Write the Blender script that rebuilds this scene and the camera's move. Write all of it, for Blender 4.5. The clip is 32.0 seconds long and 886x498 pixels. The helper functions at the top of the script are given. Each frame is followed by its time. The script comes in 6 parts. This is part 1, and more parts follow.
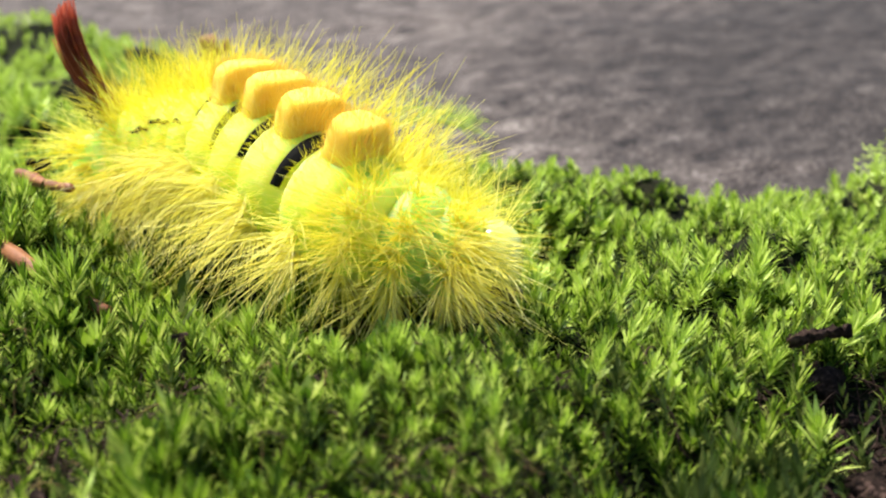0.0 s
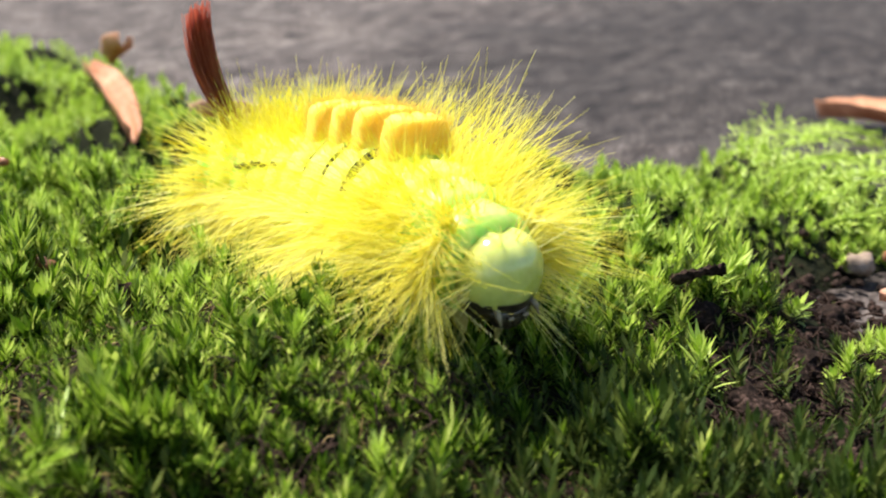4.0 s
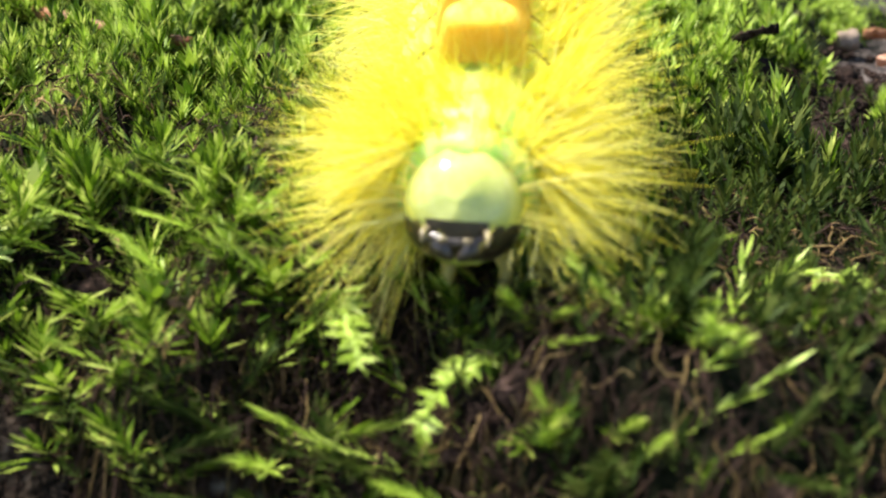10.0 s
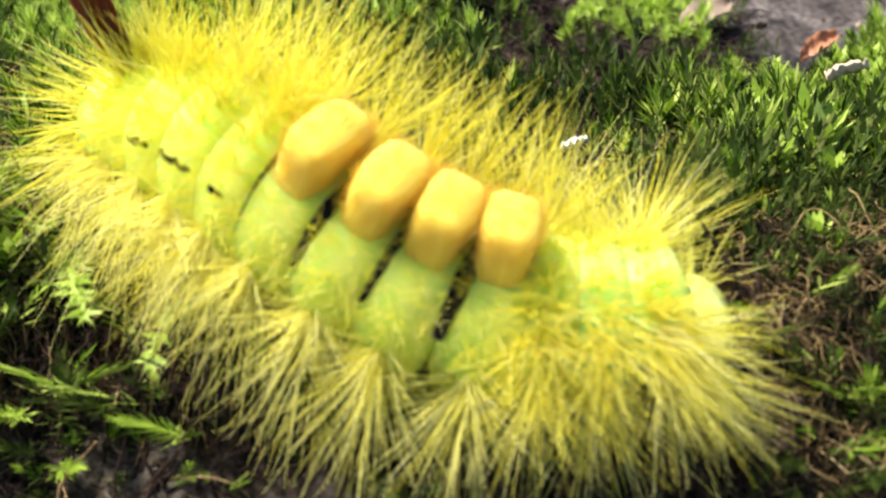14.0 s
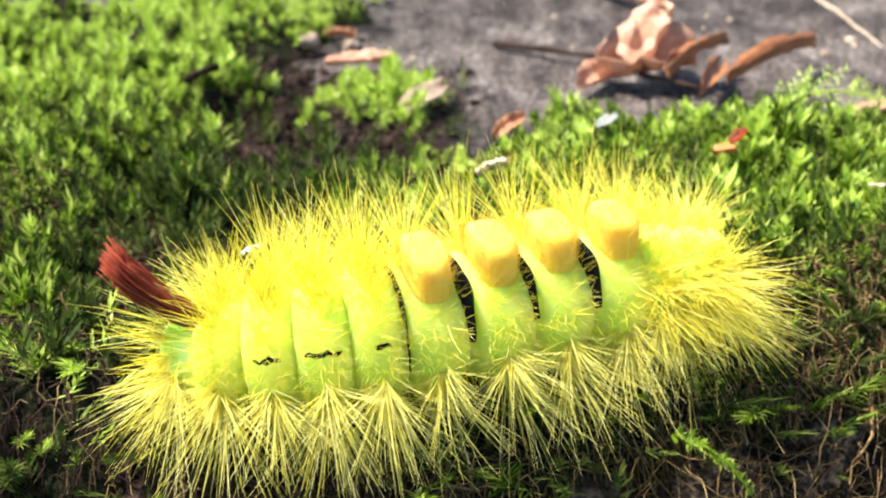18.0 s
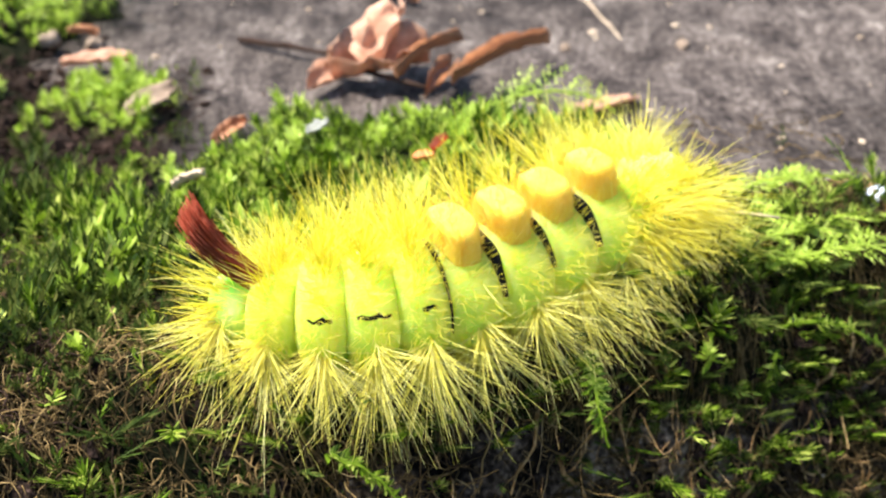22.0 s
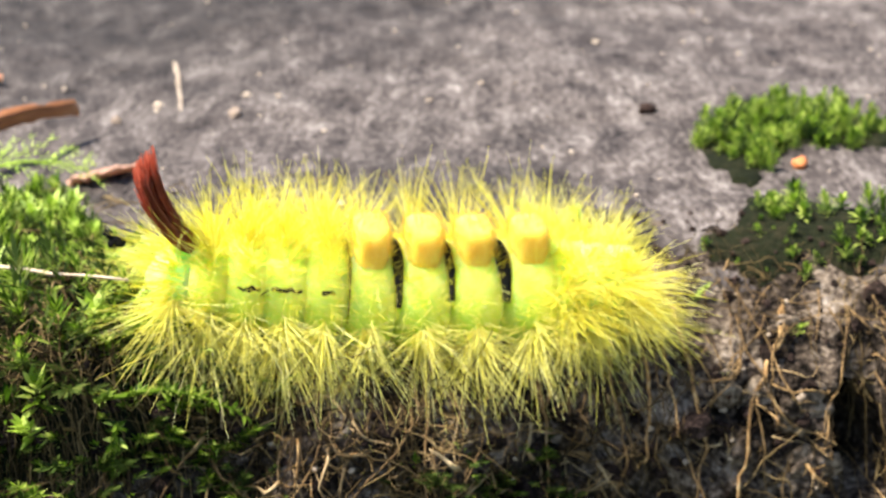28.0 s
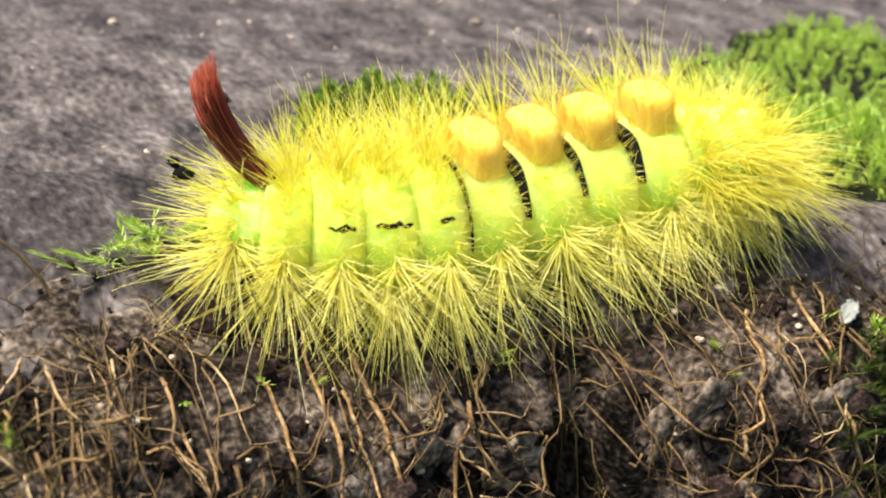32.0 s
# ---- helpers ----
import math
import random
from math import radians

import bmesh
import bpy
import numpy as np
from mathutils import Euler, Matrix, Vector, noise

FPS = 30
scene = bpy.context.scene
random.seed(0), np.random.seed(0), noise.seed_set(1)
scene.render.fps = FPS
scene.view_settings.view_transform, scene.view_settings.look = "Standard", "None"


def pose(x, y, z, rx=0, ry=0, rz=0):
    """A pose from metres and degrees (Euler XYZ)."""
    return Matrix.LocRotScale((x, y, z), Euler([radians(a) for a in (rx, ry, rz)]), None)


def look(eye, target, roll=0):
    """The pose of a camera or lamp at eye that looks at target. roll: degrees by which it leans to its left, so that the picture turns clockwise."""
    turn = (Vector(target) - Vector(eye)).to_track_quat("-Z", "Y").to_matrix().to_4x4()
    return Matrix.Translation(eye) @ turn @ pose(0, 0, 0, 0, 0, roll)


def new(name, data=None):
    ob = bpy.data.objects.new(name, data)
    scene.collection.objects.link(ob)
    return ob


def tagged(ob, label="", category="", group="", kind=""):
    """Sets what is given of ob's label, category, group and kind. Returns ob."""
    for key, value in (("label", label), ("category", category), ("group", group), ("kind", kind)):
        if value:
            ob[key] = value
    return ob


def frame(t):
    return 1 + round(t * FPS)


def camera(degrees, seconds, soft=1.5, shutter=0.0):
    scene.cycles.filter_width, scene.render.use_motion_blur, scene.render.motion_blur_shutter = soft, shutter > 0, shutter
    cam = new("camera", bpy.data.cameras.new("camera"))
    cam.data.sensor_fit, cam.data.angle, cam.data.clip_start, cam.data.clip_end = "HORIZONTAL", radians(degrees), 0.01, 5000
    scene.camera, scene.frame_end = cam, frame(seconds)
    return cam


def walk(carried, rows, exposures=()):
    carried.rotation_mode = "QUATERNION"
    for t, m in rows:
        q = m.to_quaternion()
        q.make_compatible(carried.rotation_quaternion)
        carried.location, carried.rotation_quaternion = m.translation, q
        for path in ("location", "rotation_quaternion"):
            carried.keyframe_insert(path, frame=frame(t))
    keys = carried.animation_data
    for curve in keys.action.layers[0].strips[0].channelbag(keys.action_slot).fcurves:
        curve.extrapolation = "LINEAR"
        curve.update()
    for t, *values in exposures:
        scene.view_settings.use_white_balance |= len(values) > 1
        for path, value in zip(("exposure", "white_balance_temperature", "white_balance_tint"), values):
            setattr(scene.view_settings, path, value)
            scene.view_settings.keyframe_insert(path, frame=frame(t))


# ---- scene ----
CM = 0.01   # lengths below are in centimetres

cam = camera(36.0, 32.0, soft=2.1)
cam.data.dof.use_dof = True
cam.data.dof.focus_distance = 8.3 * CM
cam.data.dof.aperture_fstop = 66
PATH = [
    (0, (0.30, -6.19, 3.45), (-3.51, 0.39, 0.96), 0.96),
    (0.5, (0.30, -6.26, 3.55), (-3.39, 0.38, 1.06), 1.31),
    (1, (0.55, -6.34, 3.61), (-2.97, 0.37, 1.03), 1.50),
    (1.5, (0.45, -6.62, 3.78), (-2.96, 0.14, 1.21), 1.85),
    (2, (0.17, -6.87, 3.43), (-3.15, -0.04, 0.92), 1.79),
    (2.5, (0.67, -6.85, 3.15), (-2.62, 0.00, 0.68), 1.39),
    (4.5, (0.47, -7.31, 3.39), (-2.66, -0.32, 1.08), 1.57),
    (5, (0.52, -7.42, 3.45), (-2.56, -0.40, 1.17), 1.48),
    (5.5, (0.58, -7.38, 3.39), (-2.34, -0.31, 1.07), 1.25),
    (6, (0.55, -7.75, 3.55), (-2.20, -0.60, 1.26), 1.13),
    (6.5, (0.16, -7.97, 3.32), (-2.34, -0.78, 0.88), 0.93),
    (7, (-0.01, -8.13, 3.27), (-2.25, -0.87, 0.77), 0.98),
    (7.5, (-0.41, -8.33, 3.20), (-2.55, -1.06, 0.64), 1.25),
    (8, (-0.66, -8.43, 3.20), (-2.73, -1.14, 0.65), 1.44),
    (8.5, (-0.79, -8.59, 3.25), (-2.74, -1.25, 0.74), 1.64),
    (9, (-0.83, -8.76, 2.95), (-2.71, -1.46, 0.27), 1.65),
    (9.5, (-1.09, -8.93, 2.73), (-3.00, -1.70, -0.13), 1.65),
    (10, (-1.11, -8.97, 2.70), (-3.00, -1.76, -0.21), 1.77),
    (10.5, (-0.98, -8.82, 2.64), (-2.76, -1.57, -0.22), 1.90),
    (11, (-0.76, -8.91, 2.60), (-2.41, -1.63, -0.29), 1.71),
    (11.5, (-0.59, -9.14, 2.83), (-2.10, -1.85, -0.09), 1.58),
    (12, (-0.70, -9.13, 2.75), (-2.09, -1.86, -0.26), 1.55),
    (12.5, (-0.75, -9.27, 2.77), (-1.99, -2.02, -0.36), 1.47),
    (13, (-0.86, -9.42, 2.96), (-1.95, -2.14, -0.17), 1.18),
    (13.5, (-0.84, -9.49, 3.05), (-1.71, -2.19, -0.11), 0.59),
    (14, (-0.49, -9.66, 3.21), (-1.19, -2.45, -0.18), -0.38),
    (14.5, (-0.47, -9.85, 3.48), (-1.05, -2.62, 0.10), -1.03),
    (15, (-0.12, -10.16, 3.66), (-0.52, -2.90, 0.33), -1.08),
    (15.5, (-0.04, -10.38, 3.87), (-0.35, -3.12, 0.52), -1.30),
    (17.5, (1.27, -10.85, 4.60), (0.84, -3.66, 1.13), -2.44),
    (18, (1.41, -11.06, 4.88), (1.04, -3.93, 1.27), -2.00),
    (18.5, (1.77, -11.24, 5.10), (1.50, -4.13, 1.42), -1.52),
    (19, (1.96, -11.35, 5.23), (1.77, -4.27, 1.50), -1.54),
    (19.5, (2.30, -11.28, 5.16), (2.19, -4.24, 1.37), -1.57),
    (20, (2.50, -11.11, 5.07), (2.48, -4.10, 1.22), -1.66),
    (20.5, (2.56, -11.01, 5.16), (2.60, -3.98, 1.34), -1.59),
    (21, (2.90, -11.01, 5.17), (3.00, -4.00, 1.31), -1.37),
    (21.5, (3.00, -10.94, 5.16), (3.21, -3.92, 1.33), -1.01),
    (22, (2.98, -10.88, 5.20), (3.24, -3.86, 1.37), -0.87),
    (22.5, (3.52, -10.81, 5.18), (3.87, -3.78, 1.37), -0.90),
    (23, (3.87, -10.76, 5.21), (4.26, -3.72, 1.42), -0.85),
    (23.5, (3.88, -10.71, 5.20), (4.23, -3.65, 1.45), -0.85),
    (24, (4.59, -10.78, 5.11), (4.90, -3.70, 1.39), -0.85),
    (24.5, (5.49, -10.70, 4.82), (5.70, -3.56, 1.22), -0.98),
    (26.5, (6.78, -10.45, 4.65), (6.72, -3.16, 1.35), -2.58),
    (27, (7.28, -10.49, 4.54), (7.29, -3.20, 1.25), -2.94),
    (27.5, (7.65, -10.60, 4.50), (7.74, -3.32, 1.18), -3.05),
    (28, (7.84, -10.67, 4.52), (8.04, -3.39, 1.23), -2.98),
    (28.5, (8.28, -10.71, 4.31), (8.54, -3.43, 0.98), -3.01),
    (29, (8.50, -10.54, 4.27), (8.80, -3.26, 0.97), -3.01),
    (29.5, (8.30, -10.21, 4.42), (8.66, -2.93, 1.12), -3.31),
    (30, (8.00, -9.89, 4.35), (8.66, -2.64, 1.04), -2.66),
    (30.5, (7.27, -9.10, 3.98), (8.82, -2.00, 0.64), 0.11),
    (31, (6.80, -8.46, 3.66), (9.49, -1.61, 0.53), 3.56),
    (31.5, (6.71, -7.98, 3.50), (9.94, -1.33, 0.44), 4.35),
    (32, (6.61, -7.74, 3.38), (10.35, -1.39, 0.26), 5.24),
]
EXPOSURES = [(0, 1.24), (2, 1.16), (6, 1.42), (9, 1.33), (10, 1.38), (11, 1.18), (12, 1.06), (13, 1.06), (14, 1.20), (15, 1.46), (18, 1.60), (19, 1.53), (24, 1.46), (28, 1.60), (30, 1.52), (31, 1.24), (32, 1.14)]
walk(cam, [(t, look([v * CM for v in eye], [v * CM for v in target], roll)) for t, eye, target, roll in PATH], EXPOSURES)

# ---- world, sun ----
world = bpy.data.worlds.new("world")
scene.world = world
world.use_nodes = True
wn = world.node_tree.nodes
sky = wn.new("ShaderNodeTexSky")
sky.sky_type = "NISHITA"
sky.sun_disc = False
sky.sun_elevation = radians(57)
sky.sun_rotation = radians(-82)
world.node_tree.links.new(sky.outputs[0], wn["Background"].inputs[0])
wn["Background"].inputs[1].default_value = 0.09
sun = new("sun", bpy.data.lights.new("sun", "SUN"))
sun.data.energy = 4.6
sun.data.angle = radians(9)
sun.data.color = (1.0, 0.95, 0.86)
sun.matrix_world = look((-0.49, 0.07, 1.0), (0, 0, 0))

# ---- small helpers ----


class Nz:
    """Smooth lattice noise for arrays."""
    table = np.random.default_rng(3).random((256, 256))

    @staticmethod
    def at(x, y, size, shift=0):
        x, y = np.asarray(x, float) / size + shift * 17.3, np.asarray(y, float) / size + shift * 5.7
        i, j = np.floor(x).astype(int), np.floor(y).astype(int)
        u, v = x - i, y - j
        u, v = u * u * (3 - 2 * u), v * v * (3 - 2 * v)
        t = Nz.table
        a, b = t[i % 256, j % 256], t[(i + 1) % 256, j % 256]
        c, d = t[i % 256, (j + 1) % 256], t[(i + 1) % 256, (j + 1) % 256]
        return (a * (1 - u) + b * u) * (1 - v) + (c * (1 - u) + d * u) * v - 0.5


def mesh_of(name, verts, faces, material, smooth=True):
    """A mesh from centimetre points."""
    me = bpy.data.meshes.new(name)
    me.from_pydata((np.asarray(verts) * CM).tolist(), [], [list(map(int, f)) for f in faces])
    me.materials.append(material)
    if smooth:
        me.polygons.foreach_set("use_smooth", [True] * len(me.polygons))
    me.update()
    return me


def big_mesh(name, verts, tris, material, smooth=False):
    """The same for many triangles, quicker."""
    verts, tris = np.asarray(verts, np.float32) * CM, np.asarray(tris, np.int32)
    me = bpy.data.meshes.new(name)
    me.vertices.add(len(verts))
    me.vertices.foreach_set("co", verts.ravel())
    me.loops.add(tris.size)
    me.loops.foreach_set("vertex_index", tris.ravel())
    me.polygons.add(len(tris))
    me.polygons.foreach_set("loop_start", np.arange(0, tris.size, 3, dtype=np.int32))
    me.polygons.foreach_set("use_smooth", np.full(len(tris), smooth))
    me.materials.append(material)
    me.update(calc_edges=True)
    return me


def child(name, me, parent, label="", kind=""):
    ob = new(name, me)
    ob.parent = parent
    return tagged(ob, label, kind=kind)


def cm_pose(x, y, z, rx=0, ry=0, rz=0):
    return pose(x * CM, y * CM, z * CM, rx, ry, rz)


class Soup:
    """Gathers pieces of one mesh."""

    def __init__(self):
        self.v, self.f, self.n = [], [], 0

    def add(self, verts, tris):
        self.v.append(np.asarray(verts, float))
        self.f.append(np.asarray(tris, int) + self.n)
        self.n += len(verts)

    def mesh(self, name, material, smooth=False):
        return big_mesh(name, np.concatenate(self.v), np.concatenate(self.f), material, smooth)


def tube(points, radii, sides=5):
    """A bent, tapered tube through points, as verts and triangles."""
    p = np.asarray(points, float)
    r = np.broadcast_to(np.asarray(radii, float), (len(p),))
    t = np.gradient(p, axis=0)
    t /= np.linalg.norm(t, axis=1)[:, None] + 1e-9
    ref = np.array([0.31, 0.2, 0.93]) if abs(t[0, 2]) < 0.9 else np.array([1.0, 0.1, 0.0])
    a = np.cross(t, ref)
    a /= np.linalg.norm(a, axis=1)[:, None] + 1e-9
    b = np.cross(t, a)
    ang = np.arange(sides) * 2 * np.pi / sides
    v = p[:, None] + r[:, None, None] * (a[:, None] * np.cos(ang)[None, :, None] + b[:, None] * np.sin(ang)[None, :, None])
    f = []
    for k in range(len(p) - 1):
        for s in range(sides):
            q = (s + 1) % sides
            i, j, m, n = k * sides + s, k * sides + q, (k + 1) * sides + s, (k + 1) * sides + q
            f += [(i, j, n), (i, n, m)]
    f += [(0, s + 1, s) for s in range(1, sides - 1)]
    e = (len(p) - 1) * sides
    f += [(e, e + s, e + s + 1) for s in range(1, sides - 1)]
    return v.reshape(-1, 3), np.array(f)


# ---- materials ----
def node_material(name):
    m = bpy.data.materials.new(name)
    m.use_nodes = True
    return m, m.node_tree.nodes, m.node_tree.links


def ramp(nodes, stops):
    r = nodes.new("ShaderNodeValToRGB")
    while len(r.color_ramp.elements) < len(stops):
        r.color_ramp.elements.new(0.5)
    for e, (p, c) in zip(r.color_ramp.elements, stops):
        e.position, e.color = p, (*c, 1)
    return r


def mottled(name, stops, size_cm, rough=0.8, bump=0.3, fine_cm=0.05, fine=0.35, stretch=(1, 1, 1), spec=0.3, sheer=0.0, island=False, bump_cm=0.02, wave=None):
    """A surface whose colour runs through stops by coarse and fine noise, with fine relief; sheer: light that shines through."""
    m, n, l = node_material(name)
    bsdf = n["Principled BSDF"]
    bsdf.inputs["Roughness"].default_value = rough
    bsdf.inputs["Specular IOR Level"].default_value = spec
    tc, mp = n.new("ShaderNodeTexCoord"), n.new("ShaderNodeMapping")
    mp.inputs["Scale"].default_value = stretch
    l.new(tc.outputs["Object"], mp.inputs[0])
    coarse, small = n.new("ShaderNodeTexNoise"), n.new("ShaderNodeTexNoise")
    for t, s, d in ((coarse, size_cm, 6), (small, fine_cm, 4)):
        t.inputs["Scale"].default_value, t.inputs["Detail"].default_value = 1 / (s * CM), d
        l.new(mp.outputs[0], t.inputs["Vector"])
    mix = n.new("ShaderNodeMix")
    mix.inputs[0].default_value = fine
    l.new(coarse.outputs["Fac"], mix.inputs[2])
    l.new(small.outputs["Fac"], mix.inputs[3])
    value = mix.outputs[0]
    if island:
        geo = n.new("ShaderNodeNewGeometry")
        add = n.new("ShaderNodeMix")
        add.inputs[0].default_value = 0.42
        l.new(value, add.inputs[2])
        l.new(geo.outputs["Random Per Island"], add.inputs[3])
        value = add.outputs[0]
    r = ramp(n, stops)
    l.new(value, r.inputs[0])
    l.new(r.outputs[0], bsdf.inputs["Base Color"])
    if bump:
        bp = n.new("ShaderNodeBump")
        bp.inputs["Strength"].default_value, bp.inputs["Distance"].default_value = bump, bump_cm * CM
        l.new(mix.outputs[0], bp.inputs["Height"])
        l.new(bp.outputs[0], bsdf.inputs["Normal"])
    if sheer:
        tr, ms = n.new("ShaderNodeBsdfTranslucent"), n.new("ShaderNodeMixShader")
        l.new(r.outputs[0], tr.inputs[0])
        ms.inputs[0].default_value = sheer
        l.new(bsdf.outputs[0], ms.inputs[1])
        l.new(tr.outputs[0], ms.inputs[2])
        l.new(ms.outputs[0], n["Material Output"].inputs[0])
    return m


M_STONE = mottled("weathered_stone", [(0.34, (0.010, 0.008, 0.0075)), (0.43, (0.040, 0.033, 0.031)), (0.50, (0.072, 0.060, 0.055)), (0.57, (0.115, 0.098, 0.090)), (0.69, (0.24, 0.215, 0.20))], 0.45, 0.8, 1.0, 0.07, 0.52, stretch=(1.35, 0.6, 1), spec=0.12, bump_cm=0.035)


def blotched(material, size_cm, low, high, stretch=(1, 1, 1)):
    """Wide lighter and darker patches over a material's colour."""
    n, l = material.node_tree.nodes, material.node_tree.links
    base = n["Principled BSDF"].inputs["Base Color"]
    tc, mp, tex = n.new("ShaderNodeTexCoord"), n.new("ShaderNodeMapping"), n.new("ShaderNodeTexNoise")
    mp.inputs["Scale"].default_value = stretch
    tex.inputs["Scale"].default_value, tex.inputs["Detail"].default_value = 1 / (size_cm * CM), 3
    l.new(tc.outputs["Object"], mp.inputs[0])
    l.new(mp.outputs[0], tex.inputs["Vector"])
    tone, mul = ramp(n, [(0.36, low), (0.64, high)]), n.new("ShaderNodeMix")
    mul.data_type, mul.blend_type = "RGBA", "MULTIPLY"
    mul.inputs[0].default_value = 1.0
    l.new(tex.outputs["Fac"], tone.inputs[0])
    l.new(base.links[0].from_socket, mul.inputs[6])
    l.new(tone.outputs[0], mul.inputs[7])
    l.new(mul.outputs[2], base)


def fleshy(material, weight, depth_cm, colour):
    """Light that spreads under a soft skin."""
    bsdf = material.node_tree.nodes["Principled BSDF"]
    bsdf.inputs["Subsurface Weight"].default_value = weight
    bsdf.inputs["Subsurface Radius"].default_value = colour
    bsdf.inputs["Subsurface Scale"].default_value = depth_cm * CM


def darkened(material, centre, inner_cm, clear_cm, depth):
    """Darkens a material's colour round a place, with a ragged border."""
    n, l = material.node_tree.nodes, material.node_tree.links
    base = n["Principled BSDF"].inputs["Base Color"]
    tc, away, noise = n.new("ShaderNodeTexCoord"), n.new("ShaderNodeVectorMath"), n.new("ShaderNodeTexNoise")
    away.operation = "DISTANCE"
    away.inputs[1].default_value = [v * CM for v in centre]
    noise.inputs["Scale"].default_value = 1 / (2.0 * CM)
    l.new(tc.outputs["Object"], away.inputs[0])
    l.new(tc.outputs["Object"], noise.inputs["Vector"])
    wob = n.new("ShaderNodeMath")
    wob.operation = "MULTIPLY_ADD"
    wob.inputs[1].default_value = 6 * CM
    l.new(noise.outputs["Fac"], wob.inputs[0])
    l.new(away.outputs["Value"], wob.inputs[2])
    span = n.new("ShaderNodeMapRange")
    span.inputs[1].default_value, span.inputs[2].default_value = (inner_cm + 3) * CM, (clear_cm + 3) * CM
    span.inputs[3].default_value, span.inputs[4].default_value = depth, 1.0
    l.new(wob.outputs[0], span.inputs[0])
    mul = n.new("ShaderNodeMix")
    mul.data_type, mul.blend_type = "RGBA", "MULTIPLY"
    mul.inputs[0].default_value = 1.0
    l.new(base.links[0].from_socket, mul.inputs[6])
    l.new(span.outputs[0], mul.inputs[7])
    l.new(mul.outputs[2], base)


blotched(M_STONE, 2.6, (0.84, 0.81, 0.80), (1.18, 1.15, 1.12), (1, 0.7, 1))
darkened(M_STONE, (2, 16, 0), 9.5, 13.5, 0.42)
darkened(M_STONE, (-0.2, 0.4, 0), 1.2, 2.4, 0.4)
darkened(M_STONE, (8.0, 0.3, 0), 0.8, 2.2, 0.6)
M_SOIL = mottled("dark_soil", [(0.38, (0.004, 0.003, 0.002)), (0.47, (0.026, 0.019, 0.014)), (0.54, (0.095, 0.070, 0.051)), (0.61, (0.21, 0.165, 0.125)), (0.74, (0.42, 0.355, 0.29))], 0.45, 0.9, 1.0, 0.05, 0.45, bump_cm=0.08, spec=0.06)
darkened(M_SOIL, (-1.5, -4.2, 0), 4.0, 6.3, 0.38)
M_CLOD = mottled("crumbly_soil", [(0.35, (0.005, 0.004, 0.003)), (0.52, (0.022, 0.014, 0.011)), (0.72, (0.12, 0.075, 0.06))], 0.15, 0.9, 1.0, 0.03, 0.5, bump_cm=0.03, spec=0.06)
# near black: the shade between the shoots is put into the bed's colour
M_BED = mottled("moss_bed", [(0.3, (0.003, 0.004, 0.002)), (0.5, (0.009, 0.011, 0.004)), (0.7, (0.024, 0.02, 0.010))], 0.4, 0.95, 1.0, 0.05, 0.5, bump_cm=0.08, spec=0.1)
M_MOSS = mottled("moss_leaf", [(0.28, (0.012, 0.028, 0.002)), (0.42, (0.052, 0.110, 0.006)), (0.57, (0.20, 0.31, 0.020)), (0.76, (0.60, 0.66, 0.16))], 0.55, 0.5, 0, 0.1, 0.25, sheer=0.4, island=True, spec=0.14)
M_MOSS_DARK = mottled("dark_moss_leaf", [(0.2, (0.012, 0.022, 0.004)), (0.5, (0.045, 0.075, 0.012)), (0.75, (0.12, 0.14, 0.03)), (0.95, (0.22, 0.17, 0.06))], 1.0, 0.6, 0, 0.1, 0.3, sheer=0.25, island=True, spec=0.1)
M_FROND = mottled("feather_moss", [(0.2, (0.14, 0.24, 0.02)), (0.5, (0.37, 0.51, 0.055)), (0.8, (0.62, 0.72, 0.19))], 0.6, 0.45, 0, 0.1, 0.3, sheer=0.35, island=True)
M_ROOT = mottled("dry_root", [(0.25, (0.010, 0.007, 0.004)), (0.48, (0.05, 0.030, 0.013)), (0.60, (0.27, 0.165, 0.070)), (0.80, (0.62, 0.46, 0.25))], 0.5, 0.75, 0.4, 0.05, 0.4, island=True, spec=0.12)
M_THREAD = mottled("dry_moss_thread", [(0.2, (0.014, 0.011, 0.005)), (0.44, (0.05, 0.034, 0.014)), (0.60, (0.16, 0.105, 0.042)), (0.74, (0.34, 0.235, 0.105)), (0.90, (0.60, 0.47, 0.25))], 0.5, 0.7, 0, 0.05, 0.4, island=True, spec=0.08)
M_PALE_STONE = mottled("pale_stone_face", [(0.34, (0.012, 0.009, 0.006)), (0.46, (0.075, 0.054, 0.037)), (0.56, (0.21, 0.16, 0.115)), (0.74, (0.46, 0.38, 0.29))], 0.18, 0.85, 1.0, 0.05, 0.5, bump_cm=0.05, spec=0.15)
M_LEAF = mottled("dry_leaf", [(0.3, (0.22, 0.075, 0.032)), (0.5, (0.45, 0.20, 0.10)), (0.75, (0.68, 0.40, 0.26))], 0.5, 0.55, 0.5, 0.06, 0.4, sheer=0.2)
M_PALE_LEAF = mottled("pale_dry_leaf", [(0.3, (0.34, 0.16, 0.095)), (0.5, (0.54, 0.30, 0.20)), (0.75, (0.74, 0.50, 0.37))], 0.5, 0.55, 0.5, 0.06, 0.4, sheer=0.25)
M_SCALE = mottled("brown_bud_scale", [(0.3, (0.09, 0.032, 0.014)), (0.55, (0.27, 0.11, 0.045)), (0.8, (0.45, 0.23, 0.11))], 0.3, 0.45, 0.4, 0.04, 0.4, stretch=(0.3, 2, 2))
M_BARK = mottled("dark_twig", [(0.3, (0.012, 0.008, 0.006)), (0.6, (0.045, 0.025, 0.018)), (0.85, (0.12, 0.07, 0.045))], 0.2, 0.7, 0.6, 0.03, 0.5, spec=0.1)
